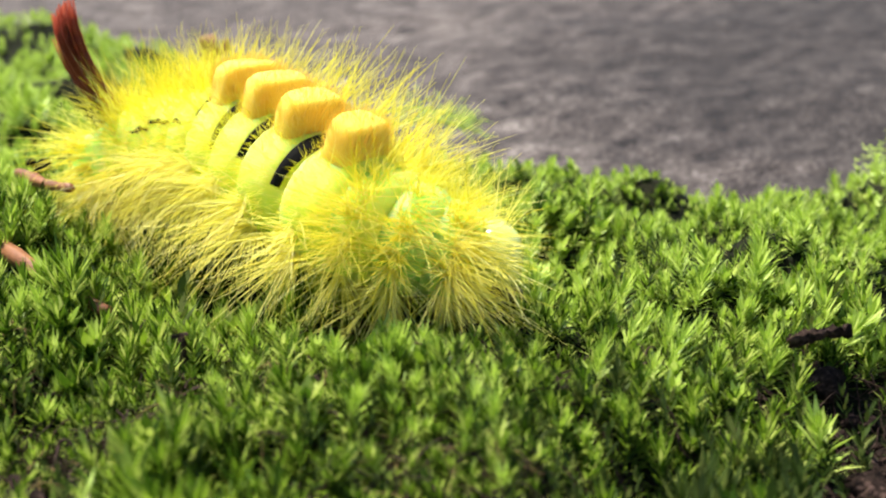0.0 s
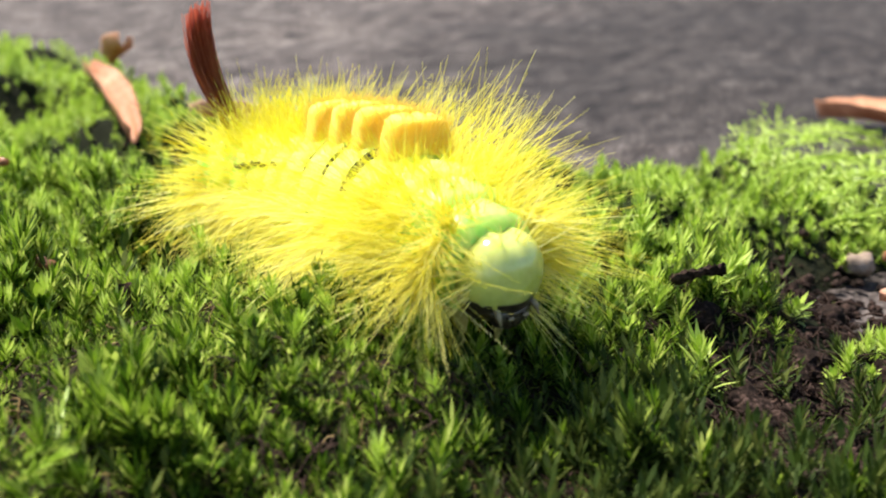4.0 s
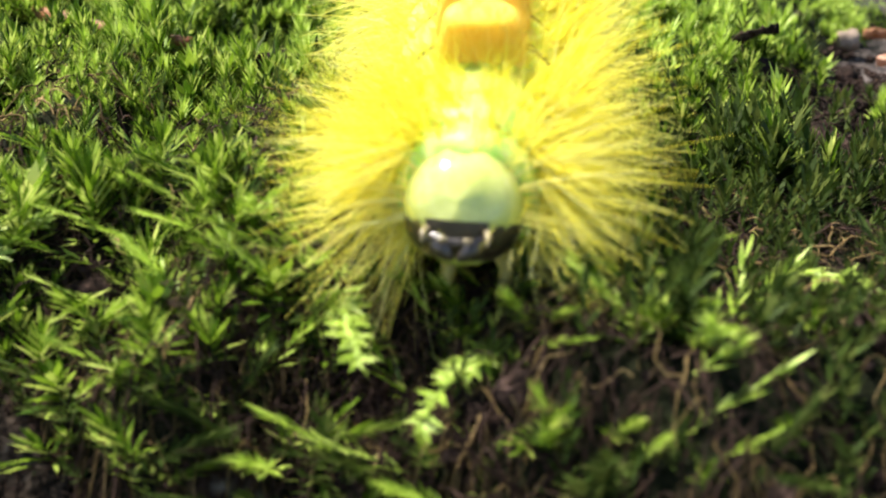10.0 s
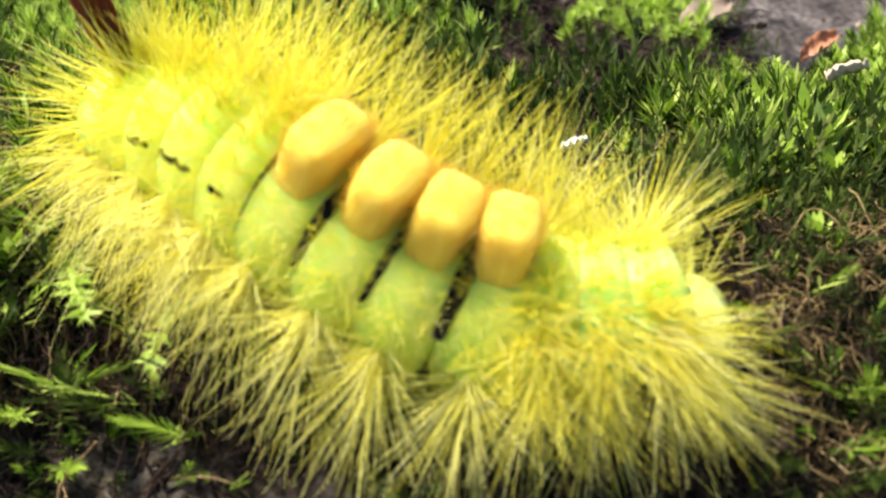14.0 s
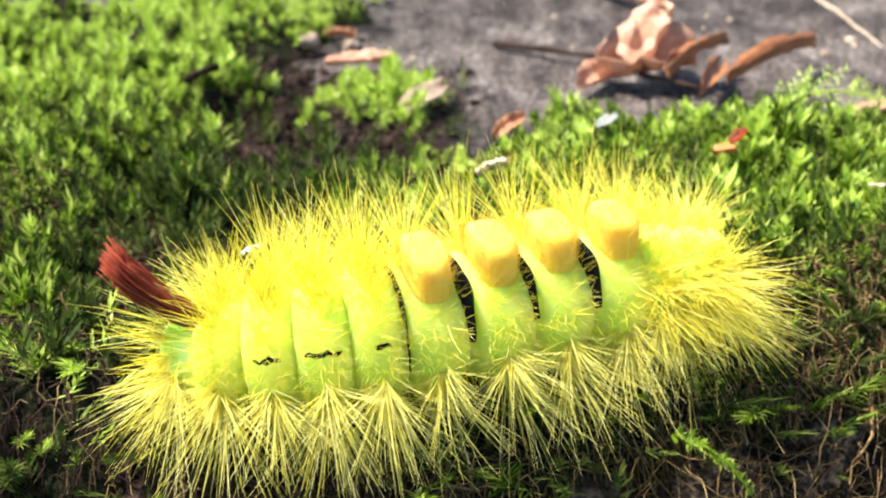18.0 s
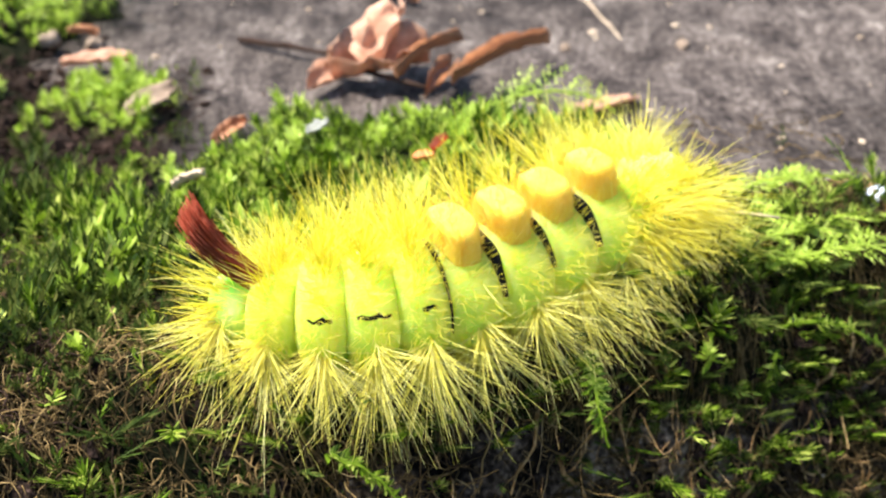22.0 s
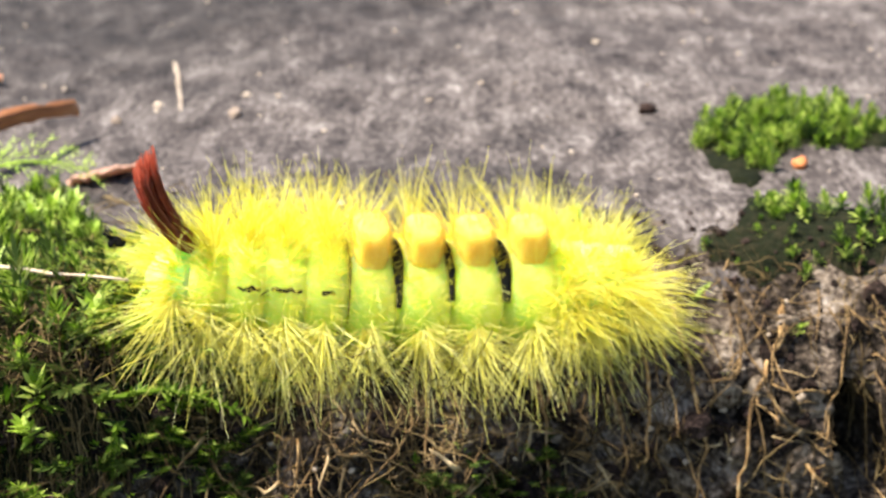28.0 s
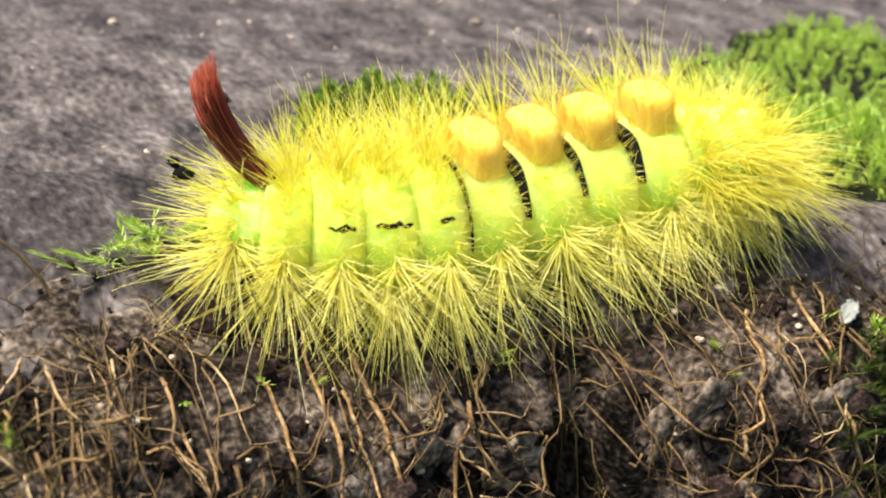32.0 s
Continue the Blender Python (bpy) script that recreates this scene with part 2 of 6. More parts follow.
M_STRAW = mottled("pale_straw", [(0.3, (0.36, 0.26, 0.17)), (0.7, (0.62, 0.50, 0.37))], 0.3, 0.6, 0.3, 0.04, 0.4)
M_PEBBLE = mottled("tan_pebble", [(0.3, (0.14, 0.10, 0.07)), (0.55, (0.26, 0.19, 0.14)), (0.75, (0.42, 0.34, 0.27))], 0.2, 0.7, 0.5, 0.03, 0.4)
M_WHITE = mottled("white_flake", [(0.3, (0.42, 0.44, 0.44)), (0.7, (0.74, 0.75, 0.76))], 0.2, 0.5, 0.3, 0.03, 0.4)
M_GREY = mottled("grey_flake", [(0.3, (0.13, 0.14, 0.12)), (0.7, (0.30, 0.31, 0.28))], 0.2, 0.5, 0.3, 0.03, 0.4)
M_BLUE = mottled("bluish_quartz", [(0.3, (0.36, 0.42, 0.52)), (0.7, (0.58, 0.63, 0.72))], 0.2, 0.3, 0.2, 0.03, 0.4)
M_ORANGE = mottled("orange_crumb", [(0.3, (0.48, 0.13, 0.03)), (0.7, (0.75, 0.28, 0.10))], 0.2, 0.5, 0.3, 0.03, 0.4)
M_SKIN = mottled("lime_skin", [(0.3, (0.77, 0.90, 0.10)), (0.5, (0.86, 0.94, 0.16)), (0.75, (0.93, 0.96, 0.28))], 0.35, 0.6, 0.4, 0.04, 0.4, spec=0.15, bump_cm=0.015, sheer=0.12)
fleshy(M_SKIN, 1.0, 0.4, (1.0, 1.0, 0.3))
blotched(M_SKIN, 0.4, (0.70, 0.95, 0.9), (1.0, 1.0, 0.8))
M_GREEN_SKIN = mottled("green_skin", [(0.3, (0.40, 0.76, 0.12)), (0.5, (0.56, 0.86, 0.20)), (0.75, (0.76, 0.92, 0.34))], 0.28, 0.4, 0.6, 0.05, 0.4, spec=0.35, bump_cm=0.03, sheer=0.12)
fleshy(M_GREEN_SKIN, 1.0, 0.35, (0.7, 1.0, 0.3))
M_HEAD = mottled("head_capsule", [(0.3, (0.50, 0.54, 0.11)), (0.6, (0.62, 0.66, 0.19)), (0.8, (0.78, 0.80, 0.38))], 0.25, 0.15, 0.2, 0.03, 0.3, spec=1.0, bump_cm=0.01)
fleshy(M_HEAD, 0.5, 0.15, (0.9, 1.0, 0.4))
M_HAIR = mottled("yellow_hair", [(0.2, (0.80, 0.74, 0.06)), (0.5, (0.93, 0.87, 0.15)), (0.8, (0.96, 0.93, 0.46))], 0.5, 0.35, 0, 0.1, 0.2, sheer=0.6, island=True)
M_PALE_HAIR = mottled("pale_hair", [(0.2, (0.90, 0.84, 0.17)), (0.5, (0.95, 0.90, 0.31)), (0.8, (0.98, 0.95, 0.58))], 0.5, 0.35, 0, 0.1, 0.2, sheer=0.6, island=True)
M_BRUSH = mottled("ochre_brush", [(0.3, (0.82, 0.57, 0.075)), (0.5, (0.86, 0.63, 0.10)), (0.75, (0.90, 0.70, 0.15))], 0.12, 0.9, 0.3, 0.025, 0.5, stretch=(3, 3, 0.6), bump_cm=0.01, sheer=0.1, spec=0.02)
fleshy(M_BRUSH, 0.8, 0.15, (1.0, 0.9, 0.5))
M_BRUSH_HAIR = mottled("ochre_bristle", [(0.2, (0.86, 0.64, 0.11)), (0.5, (0.90, 0.70, 0.16)), (0.8, (0.95, 0.82, 0.32))], 0.2, 0.7, 0, 0.05, 0.4, sheer=0.55, island=True, spec=0.05)
M_BLACK = mottled("black_velvet", [(0.3, (0.003, 0.003, 0.003)), (0.8, (0.012, 0.011, 0.010))], 0.1, 0.95, 0.3, 0.03, 0.4, spec=0.1)
M_PALP = mottled("brown_palp", [(0.3, (0.16, 0.12, 0.06)), (0.7, (0.32, 0.26, 0.15))], 0.1, 0.35, 0.2, 0.03, 0.4, spec=0.5)
M_PENCIL = mottled("crimson_bristle", [(0.2, (0.33, 0.085, 0.05)), (0.5, (0.53, 0.165, 0.10)), (0.85, (0.70, 0.30, 0.20))], 0.3, 0.6, 0, 0.05, 0.3, sheer=0.75, island=True, spec=0.2)
M_JAW = mottled("dark_mouth", [(0.3, (0.010, 0.007, 0.005)), (0.7, (0.06, 0.04, 0.024))], 0.1, 0.28, 0.5, 0.03, 0.4, spec=0.8)
M_LEG = mottled("leg_skin", [(0.3, (0.46, 0.38, 0.08)), (0.7, (0.68, 0.58, 0.20))], 0.15, 0.5, 0.3, 0.03, 0.4, sheer=0.2)
M_EARTH = mottled("far_ground", [(0.3, (0.03, 0.035, 0.02)), (0.6, (0.07, 0.075, 0.04)), (0.85, (0.12, 0.11, 0.07))], 60, 0.9, 0.4, 6, 0.5, bump_cm=1)

# ---- the lie of the land ----
EDGE_X = (-30, -12, -7, -3.4, 0, 2.9, 5.5, 7.5, 9.3, 11, 12, 14, 20, 30)
EDGE_Y = (-4.6, -4.4, -4.2, -3.9, -4.5, -3.5, -2.35, -1.8, -1.25, -1.3, -1.9, -2.4, -2.6, -2.6)


def edge(x):
    x = np.asarray(x, float)
    return sum(np.interp(x + s, EDGE_X, EDGE_Y) for s in (-0.9, -0.45, 0, 0.45, 0.9)) / 5 + 0.25 * Nz.at(x, 0 * x, 0.9, 4)


def slab_z(x, y):
    """The stone's height, falling off over its worn lip."""
    d = np.asarray(y, float) - edge(x)
    z = np.where(d > 1.2, 0, -0.6 * ((1.2 - np.clip(d, 0, 1.2)) / 1.2) ** 2)
    z = np.where(d < 0, -0.6 + 3.2 * d, z)
    return z + 0.10 * Nz.at(x, y, 1.7, 1) + 0.05 * Nz.at(x, y, 0.5, 2)


# moss: an outline, softened on a grid, with bare places
OUTLINE = [(-30, 9.5), (-13, 8.6), (-11.6, 8.3), (-9.2, 6.8), (-7.5, 5.9), (-5, 5.2), (-3.6, 5.6), (-2.2, 7.2), (-1.2, 7.2), (-1.1, 6.3),
           (-0.3, 5.9), (-0.2, 5.2), (-1.1, 4.3), (-1.2, 3.3), (-0.9, 2.9), (0.3, 2.6), (0.45, 1.8), (0.4, 0.7), (1.6, 0.6), (2.0, 1.6),
           (2.9, 1.6), (3.7, 1.3), (4.8, 1.2), (5.0, 0.5), (5.4, -0.3), (6.6, -0.5), (6.9, -1.0), (6.9, -1.9), (6.2, -2.2), (6.0, -3.0),
           (3, -4.2), (0, -5.2), (-3.4, -4.8), (-12, -5.2), (-30, -5.4)]
CLUMP = [(10.6, 1.4), (11.13, 2.2), (11.45, 2.5), (11.9, 2.35), (12.3, 1.9), (12.6, 1.5), (12.2, 0.95), (11.7, 1.3), (11.35, 1.15), (10.85, 0.25), (10.7, 0.75)]
FAR_CLUMP = [(12.7, 0.5), (13.2, 1.6), (14.2, 1.9), (15.6, 2.2), (16.8, 3.4), (18.5, 3.0), (18, 0.5), (15.5, -1.4), (14.2, -1.0), (13.3, -0.4)]
FRINGE = [(10.1, -0.75), (10.5, -0.5), (10.9, -0.02), (11.3, -0.1), (11.7, -0.4), (11.7, -0.95), (10.9, -0.95)]
# bare soil; spots near x -1.4 also put the caterpillar's shadow into the ground
BARE = [(-0.9, -0.2, 0.6, 0.55), (-1.2, -1.8, 0.5, 0.45), (-1.0, -2.75, 0.45, 0.4), (-0.6, -2.2, 0.5, 0.35), (-0.5, -1.4, 0.4, 0.4), (-0.35, 1.0, 0.75, 1.5), (-1.5, -2.3, 0.65, 0.45), (-1.45, -3.1, 0.5, 0.4), (-1.35, -1.2, 0.4, 0.45), (-1.75, -0.6, 0.4, 0.3), (-2.7, -3.9, 0.5, 0.25), (-1.0, 2.6, 0.6, 0.6), (-4.3, -2.2, 0.35, 0.25), (-4.0, -2.35, 0.3, 0.25), (-4.4, -3.4, 0.4, 0.4), (-5.0, 0.4, 0.35, 0.3),
        (-7.6, 3.0, 0.8, 0.35), (-3.4, -1.0, 0.3, 0.2), (-1.35, 0.9, 0.3, 0.25), (-4.9, -0.9, 0.25, 0.2), (0.8, -0.6, 0.5, 0.4), (-1.5, -1.6, 0.4, 0.3), (-0.45, 0.5, 0.5, 0.7), (6.8, -0.7, 0.3, 0.25)]
OUTLINE = [(x, y - (1.0 if x < 0.2 else 0.55) * (y > 0.4)) for x, y in OUTLINE]
GX, GY, GS = np.arange(-26, 22, 0.12), np.arange(-8, 12, 0.12), 0.12


def inside(x, y, ring):
    hit = np.zeros(np.shape(x), bool)
    for (ax, ay), (bx, by) in zip(ring, ring[1:] + ring[:1]):
        cross = (ay > y) != (by > y)
        hit ^= cross & (x < (bx - ax) * (y - ay) / (by - ay + 1e-12) + ax)
    return hit


def soften(a, times):
    for _ in range(times):
        p = np.pad(a, 1, mode="edge")
        a = (p[:-2, 1:-1] + p[2:, 1:-1] + p[1:-1, :-2] + p[1:-1, 2:] + 2 * p[1:-1, 1:-1]) / 6
    return a


gx, gy = np.meshgrid(GX, GY, indexing="ij")
wx, wy = gx + 0.7 * Nz.at(gx, gy, 0.6, 5), gy + 0.7 * Nz.at(gx, gy, 0.6, 6)
cover = (inside(wx, wy, OUTLINE) | inside(gx + 0.45 * Nz.at(gx, gy, 0.4, 5), gy + 0.45 * Nz.at(gx, gy, 0.4, 6), CLUMP) | inside(wx, wy, FAR_CLUMP) | inside(wx, wy, FRINGE)).astype(float)
ground_cover = soften((inside(wx, wy, OUTLINE) | inside(wx, wy, FAR_CLUMP) | inside(gx, gy, CLUMP) | inside(wx, wy, FRINGE)).astype(float), 2)
for bx, by, rx, ry in BARE:
    cover *= 1 - 0.92 * np.exp(-(((gx - bx) / rx) ** 2 + ((gy - by) / ry) ** 2) ** 2)
cover = soften(cover, 3)
thick = soften(cover, 10)


def lookup(grid, x, y):
    i, j = np.clip((np.asarray(x) - GX[0]) / GS, 0, len(GX) - 2), np.clip((np.asarray(y) - GY[0]) / GS, 0, len(GY) - 2)
    a, b = i.astype(int), j.astype(int)
    u, v = i - a, j - b
    return (grid[a, b] * (1 - u) + grid[a + 1, b] * u) * (1 - v) + (grid[a, b + 1] * (1 - u) + grid[a + 1, b + 1] * u) * v


def bed_z(x, y):
    """The top of stone, soil and moss bed."""
    t = lookup(thick, x, y)
    lump = 0.4 + 1.0 * (Nz.at(x, y, 1.3, 7) + 0.5) + 1.1 * Nz.at(x, y, 0.5, 8)
    deep = (0.24 + 0.16 * np.clip((-0.5 - np.asarray(x)) / 2, 0, 1)) * np.where(np.asarray(x) > 9.5, 0.4, 1.0)
    return slab_z(x, y) + deep * np.clip(t, 0, 1) * lump


# ---- ground, stone, soil bank, moss bed ----
def sheet(name, fn, us, vs, material):
    """A grid of points fn(u, v) as one mesh."""
    u, v = np.meshgrid(us, vs, indexing="ij")
    p = np.stack(fn(u, v), -1).reshape(-1, 3)
    n, m = len(us), len(vs)
    i = (np.arange(n - 1)[:, None] * m + np.arange(m - 1)[None]).ravel()
    tris = np.concatenate([np.stack([i, i + m, i + m + 1], 1), np.stack([i, i + m + 1, i + 1], 1)])
    return big_mesh(name, p, tris, material, True)


def stone_point(u, v):
    # v from 0 to 1: over the top; from 1 to 2: down the face
    top = np.clip(v, 0, 1)
    d = 70 * (1 - top) ** 2.6
    down = np.clip(v - 1, 0, 1) * 22
    x = u
    y = edge(np.clip(u, -30, 30)) + d - 0.4 * (1 - np.exp(-down / 0.8))
    z = np.where(v <= 1, slab_z(x, edge(np.clip(u, -30, 30)) + d), -0.6 - down)
    rough = 0.035 * Nz.at(x * 1.0, y + down, 0.22, 9) + 0.02 * Nz.at(x, y + down, 0.1, 10)
    hole = np.exp(-((u - 11.25) / 0.22) ** 4 - ((down - 0.6) / 0.65) ** 4) * (v > 1)
    return x, y - np.where(v > 1, rough * 2, 0) + 3.2 * hole, z + np.where(v <= 1, rough, 0)


us = np.concatenate([np.linspace(-80, -20, 40, endpoint=False), np.arange(-20, 22, 0.13), np.linspace(22, 80, 40)])
vs = np.concatenate([np.linspace(0, 0.5, 40, endpoint=False), np.linspace(0.5, 1, 150), np.linspace(1.01, 2, 60)])
stone = tagged(new("stone_slab", sheet("stone_slab", stone_point, us, vs, M_STONE)), "grey-brown weathered stone slab with a worn front edge", "stone slab", kind="structure")
core = [(x, y, z) for x in (-79.5, 79.5) for y in (4.0, 66.0) for z in (-24.5, -0.25)]
child("slab_body", mesh_of("slab_body", core, [(0, 1, 3, 2), (4, 6, 7, 5), (0, 4, 5, 1), (2, 3, 7, 6), (0, 2, 6, 4), (1, 5, 7, 3)], M_STONE, False), stone)
ground = tagged(new("ground", sheet("ground", lambda u, v: (u, v, 0 * u - 24.0 + 1.5 * Nz.at(u, v, 40, 3)), np.linspace(-6000, 6000, 60), np.linspace(-6000, 6000, 60), M_EARTH)),
                "dark earth far below the slab's edge", "ground", kind="structure")


def bank_point(u, v):
    # v: centimetres down from just behind the lip
    d = 1.0 - 1.25 * np.clip(v, 0, 1)
    z = slab_z(u, edge(u) + np.clip(d, 0, 2)) - np.clip(v - 0.8, 0, 20)
    y = edge(u) + np.where(v < 1, d, -0.25 - 0.28 * (1 - np.exp(-(v - 1) / 0.7)))
    lump = 0.26 * Nz.at(u, v, 0.75, 11) + 0.22 * Nz.at(u, v, 0.28, 12) + 0.16 * Nz.at(u, v, 0.13, 13)
    left = np.clip((u + 3) / 3, 0, 1)
    bare = np.clip((v - 0.35) * 2.5, 0, 1) * np.clip(v * 3, 0, 1)
    hole = np.exp(-((u - 11.25 - 0.06 * Nz.at(v, v, 0.2, 3)) / np.interp(v, (0.7, 1.5, 1.9), (0.09, 0.16, 0.21))) ** 4 - ((v - 1.45) / 0.5) ** 4)
    return u, y - 0.10 * bare - lump * bare + 2.6 * hole, z + 0.05 * bare + 0.3 * lump * np.clip(1.4 - v, 0, 1) - 0.08 * (1 - bare)


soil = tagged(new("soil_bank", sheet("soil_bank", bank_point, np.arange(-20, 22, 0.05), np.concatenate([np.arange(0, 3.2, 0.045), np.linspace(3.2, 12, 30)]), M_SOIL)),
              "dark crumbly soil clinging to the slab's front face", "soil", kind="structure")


def lip_soil_point(u, v):
    # v: centimetres behind the lip; the film thins out raggedly over the stone
    y = edge(u) + v
    film = 0.055 * (0.75 - v / 0.75 + 1.1 * Nz.at(u, v, 0.55, 26) + 0.7 * Nz.at(u, v, 0.16, 27))
    return u, y, slab_z(u, y) + np.clip(film, -0.05, 0.06) + 0.03 * Nz.at(u, v, 0.08, 28)


tagged(new("lip_soil", sheet("lip_soil", lip_soil_point, np.arange(6.2, 18, 0.04), np.arange(-0.1, 1.5, 0.04), M_SOIL)), "thin dark soil film along the stone's lip", "soil", kind="stuff")


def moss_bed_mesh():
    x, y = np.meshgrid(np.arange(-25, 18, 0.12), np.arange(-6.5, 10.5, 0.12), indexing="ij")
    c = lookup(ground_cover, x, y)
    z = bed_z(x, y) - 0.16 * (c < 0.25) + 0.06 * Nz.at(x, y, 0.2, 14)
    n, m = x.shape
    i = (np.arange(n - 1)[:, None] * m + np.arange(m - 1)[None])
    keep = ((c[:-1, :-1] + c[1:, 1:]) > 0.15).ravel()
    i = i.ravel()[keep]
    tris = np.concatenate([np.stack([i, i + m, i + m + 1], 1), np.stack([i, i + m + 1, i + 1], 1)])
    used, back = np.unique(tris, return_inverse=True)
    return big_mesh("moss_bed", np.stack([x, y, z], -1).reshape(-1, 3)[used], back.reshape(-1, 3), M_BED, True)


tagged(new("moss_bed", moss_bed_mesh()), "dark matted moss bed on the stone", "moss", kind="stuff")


# ---- moss shoots ----
def shoot_shape(seed, leaves, tall, leaf, wide, open_):
    """One upright moss shoot: narrow leaves in a spiral round a stem."""
    r = np.random.default_rng(seed)
    v, f = [], []
    for k in range(leaves):
        h = (k + 0.5) / leaves
        a = k * 2.4 + r.normal(0, 0.25)
        out, side = np.array([math.cos(a), math.sin(a), 0]), np.array([-math.sin(a), math.cos(a), 0])
        lift = open_ * (1 - h) + 0.25 * open_ * h
        ln = leaf * r.uniform(0.7, 1.2) * (1.0 - 0.35 * h)
        base = np.array([0, 0, tall * h]) + out * 0.008
        up = np.array([0, 0, 1.0])
        mid = base + ln * 0.5 * (out * math.sin(lift) + up * math.cos(lift))
        tip = mid + ln * 0.55 * (out * math.sin(lift * 1.25) + up * math.cos(lift * 1.25))
        w = wide * r.uniform(0.8, 1.2)
        n = len(v)
        v += [base - side * w * 0.3, base + side * w * 0.3, mid - side * w * 0.5 + out * 0.004, mid + side * w * 0.5 + out * 0.004, tip]
        f += [(n, n + 1, n + 3), (n, n + 3, n + 2), (n + 2, n + 3, n + 4)]
    return np.array(v), np.array(f)


SPIKY = [shoot_shape(s, 56, 0.27, 0.16, 0.018, 1.2) for s in range(5)]
BROAD = [shoot_shape(s + 20, 30, 0.16, 0.14, 0.040, 1.5) for s in range(4)]
THIN = [shoot_shape(s + 40, 16, 0.34, 0.13, 0.026, 1.0) for s in range(4)]


def scatter(x, y, z, shapes, size, lean_x, lean_y, seed):
    """Copies of the shapes, joined; lean: the tip's shift for each centimetre of height."""
    r = np.random.default_rng(seed)
    kind = r.integers(0, len(shapes), len(x))
    soup = Soup()
    for k, (v, f) in enumerate(shapes):
        i = np.nonzero(kind == k)[0]
        if not len(i):
            continue
        a, s = r.uniform(0, 6.283, len(i)), size[i]
        px = (v[None, :, 0] * np.cos(a)[:, None] - v[None, :, 1] * np.sin(a)[:, None]) * s[:, None]
        py = (v[None, :, 0] * np.sin(a)[:, None] + v[None, :, 1] * np.cos(a)[:, None]) * s[:, None]
        pz = v[None, :, 2] * s[:, None]
        q = np.stack([x[i, None] + px + lean_x[i, None] * pz, y[i, None] + py + lean_y[i, None] * pz, z[i, None] + pz], -1)
        soup.add(q.reshape(-1, 3), (f[None] + np.arange(len(i))[:, None, None] * len(v)).reshape(-1, 3))
    return soup


def spots(x0, x1, y0, y1, step, seed):
    r = np.random.default_rng(seed)
    x, y = np.meshgrid(np.arange(x0, x1, step), np.arange(y0, y1, step), indexing="ij")
    x, y = x.ravel() + r.uniform(-0.5, 0.5, x.size) * step, y.ravel() + r.uniform(-0.5, 0.5, x.size) * step
    return x, y, r


def soil_spot(x, y):
    """The bare crumbly soil between the mosses."""
    return np.exp(-(((x + 0.25) / 0.72) ** 2 + ((y - 0.3) / 1.05) ** 2) ** 2)


def moss_patch(name, label, x0, x1, y0, y1, step, shapes, material, seed, grow=1.0, least=0.35, share=None):
    x, y, r = spots(x0, x1, y0, y1, step, seed)
    c = lookup(cover, x, y) + 0.5 * Nz.at(x, y, 0.45, 15) + 0.35 * Nz.at(x, y, 1.2, 19)
    d = y - edge(x)
    ok = (c > least + 0.3 * r.random(len(x))) & (d > -0.7)
    ok &= r.random(len(x)) < np.clip(0.22 + 0.42 * np.clip(d, 0, 2.2), 0, 1)
    if share is not None:
        ok &= r.random(len(x)) < share(x, y)
    ok &= r.random(len(x)) > 0.62 * soil_spot(x, y)
    x, y, d = x[ok], y[ok], d[ok]
    size = grow * (1 - 0.30 * np.exp(-((x + 3.3) / 2.6) ** 2 - ((y - 0.6) / 1.2) ** 2)) * r.uniform(0.5, 1.3, len(x)) * (0.45 + 1.1 * (Nz.at(x, y, 0.7, 16) + 0.5))
    size *= np.interp(y, (1.2, 3.5), (1.0, 0.55))
    lx = 0.5 * Nz.at(x, y, 0.9, 17) + r.normal(0, 0.16, len(x))
    ly = 0.5 * Nz.at(x, y, 0.9, 18) + r.normal(0, 0.16, len(x)) - np.clip(0.6 - d, 0, 1) * 0.8
    soup = scatter(x, y, bed_z(x, y) - 0.03, shapes, size, lx, ly, seed + 1)
    return tagged(new(name, soup.mesh(name, material)), label, "moss", kind="stuff")


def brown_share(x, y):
    """Where the moss is brown, with foreground shade put into its colour: the strip along the edge, right of the first
    stretch.
    """
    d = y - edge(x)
    # two spots of darker moss; the second also stands in for the caterpillar's shadow
    dark_spot = np.exp(-(((x + 0.7) / 0.9) ** 2 + ((y + 0.6) / 1.9) ** 2) ** 2)
    dark_spot = np.maximum(dark_spot, np.exp(-(((x + 1.4) / 0.8) ** 2 + ((y + 2.4) / 0.9) ** 2) ** 2))
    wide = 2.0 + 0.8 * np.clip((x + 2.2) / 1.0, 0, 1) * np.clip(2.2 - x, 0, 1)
    return np.maximum(0.85 * dark_spot, np.clip((wide - d) * 0.8, 0, 1) * np.clip((x + 3.9) / 2.5, 0.25, 1) * (1 - 0.6 * np.exp(-((x - 3.4) / 1.3) ** 2)))


moss_patch("moss_cushion", "bright green spiky moss shoots in full light", -8, 7.4, -5, 8, 0.145, SPIKY, M_MOSS, 101, 0.9, share=lambda x, y: 0.85 - 0.75 * brown_share(x, y) - np.clip((y - 0.4) * 0.5, 0, 0.7))
moss_patch("moss_cushion", "bright green broad-leaved moss shoots", -8, 7.4, -5, 8, 0.21, BROAD, M_MOSS, 111, 1.0, share=lambda x, y: 0.75 - 0.6 * brown_share(x, y) - np.clip((y - 0.4) * 0.4, 0, 0.45) * (x < 0))
moss_patch("moss_cushion", "light green moss far along the slab", -24, -7, -5, 10, 0.24, SPIKY + BROAD, M_FROND, 121, 1.3)
SHORT = [shoot_shape(s + 60, 20, 0.13, 0.13, 0.022, 1.15) for s in range(4)]
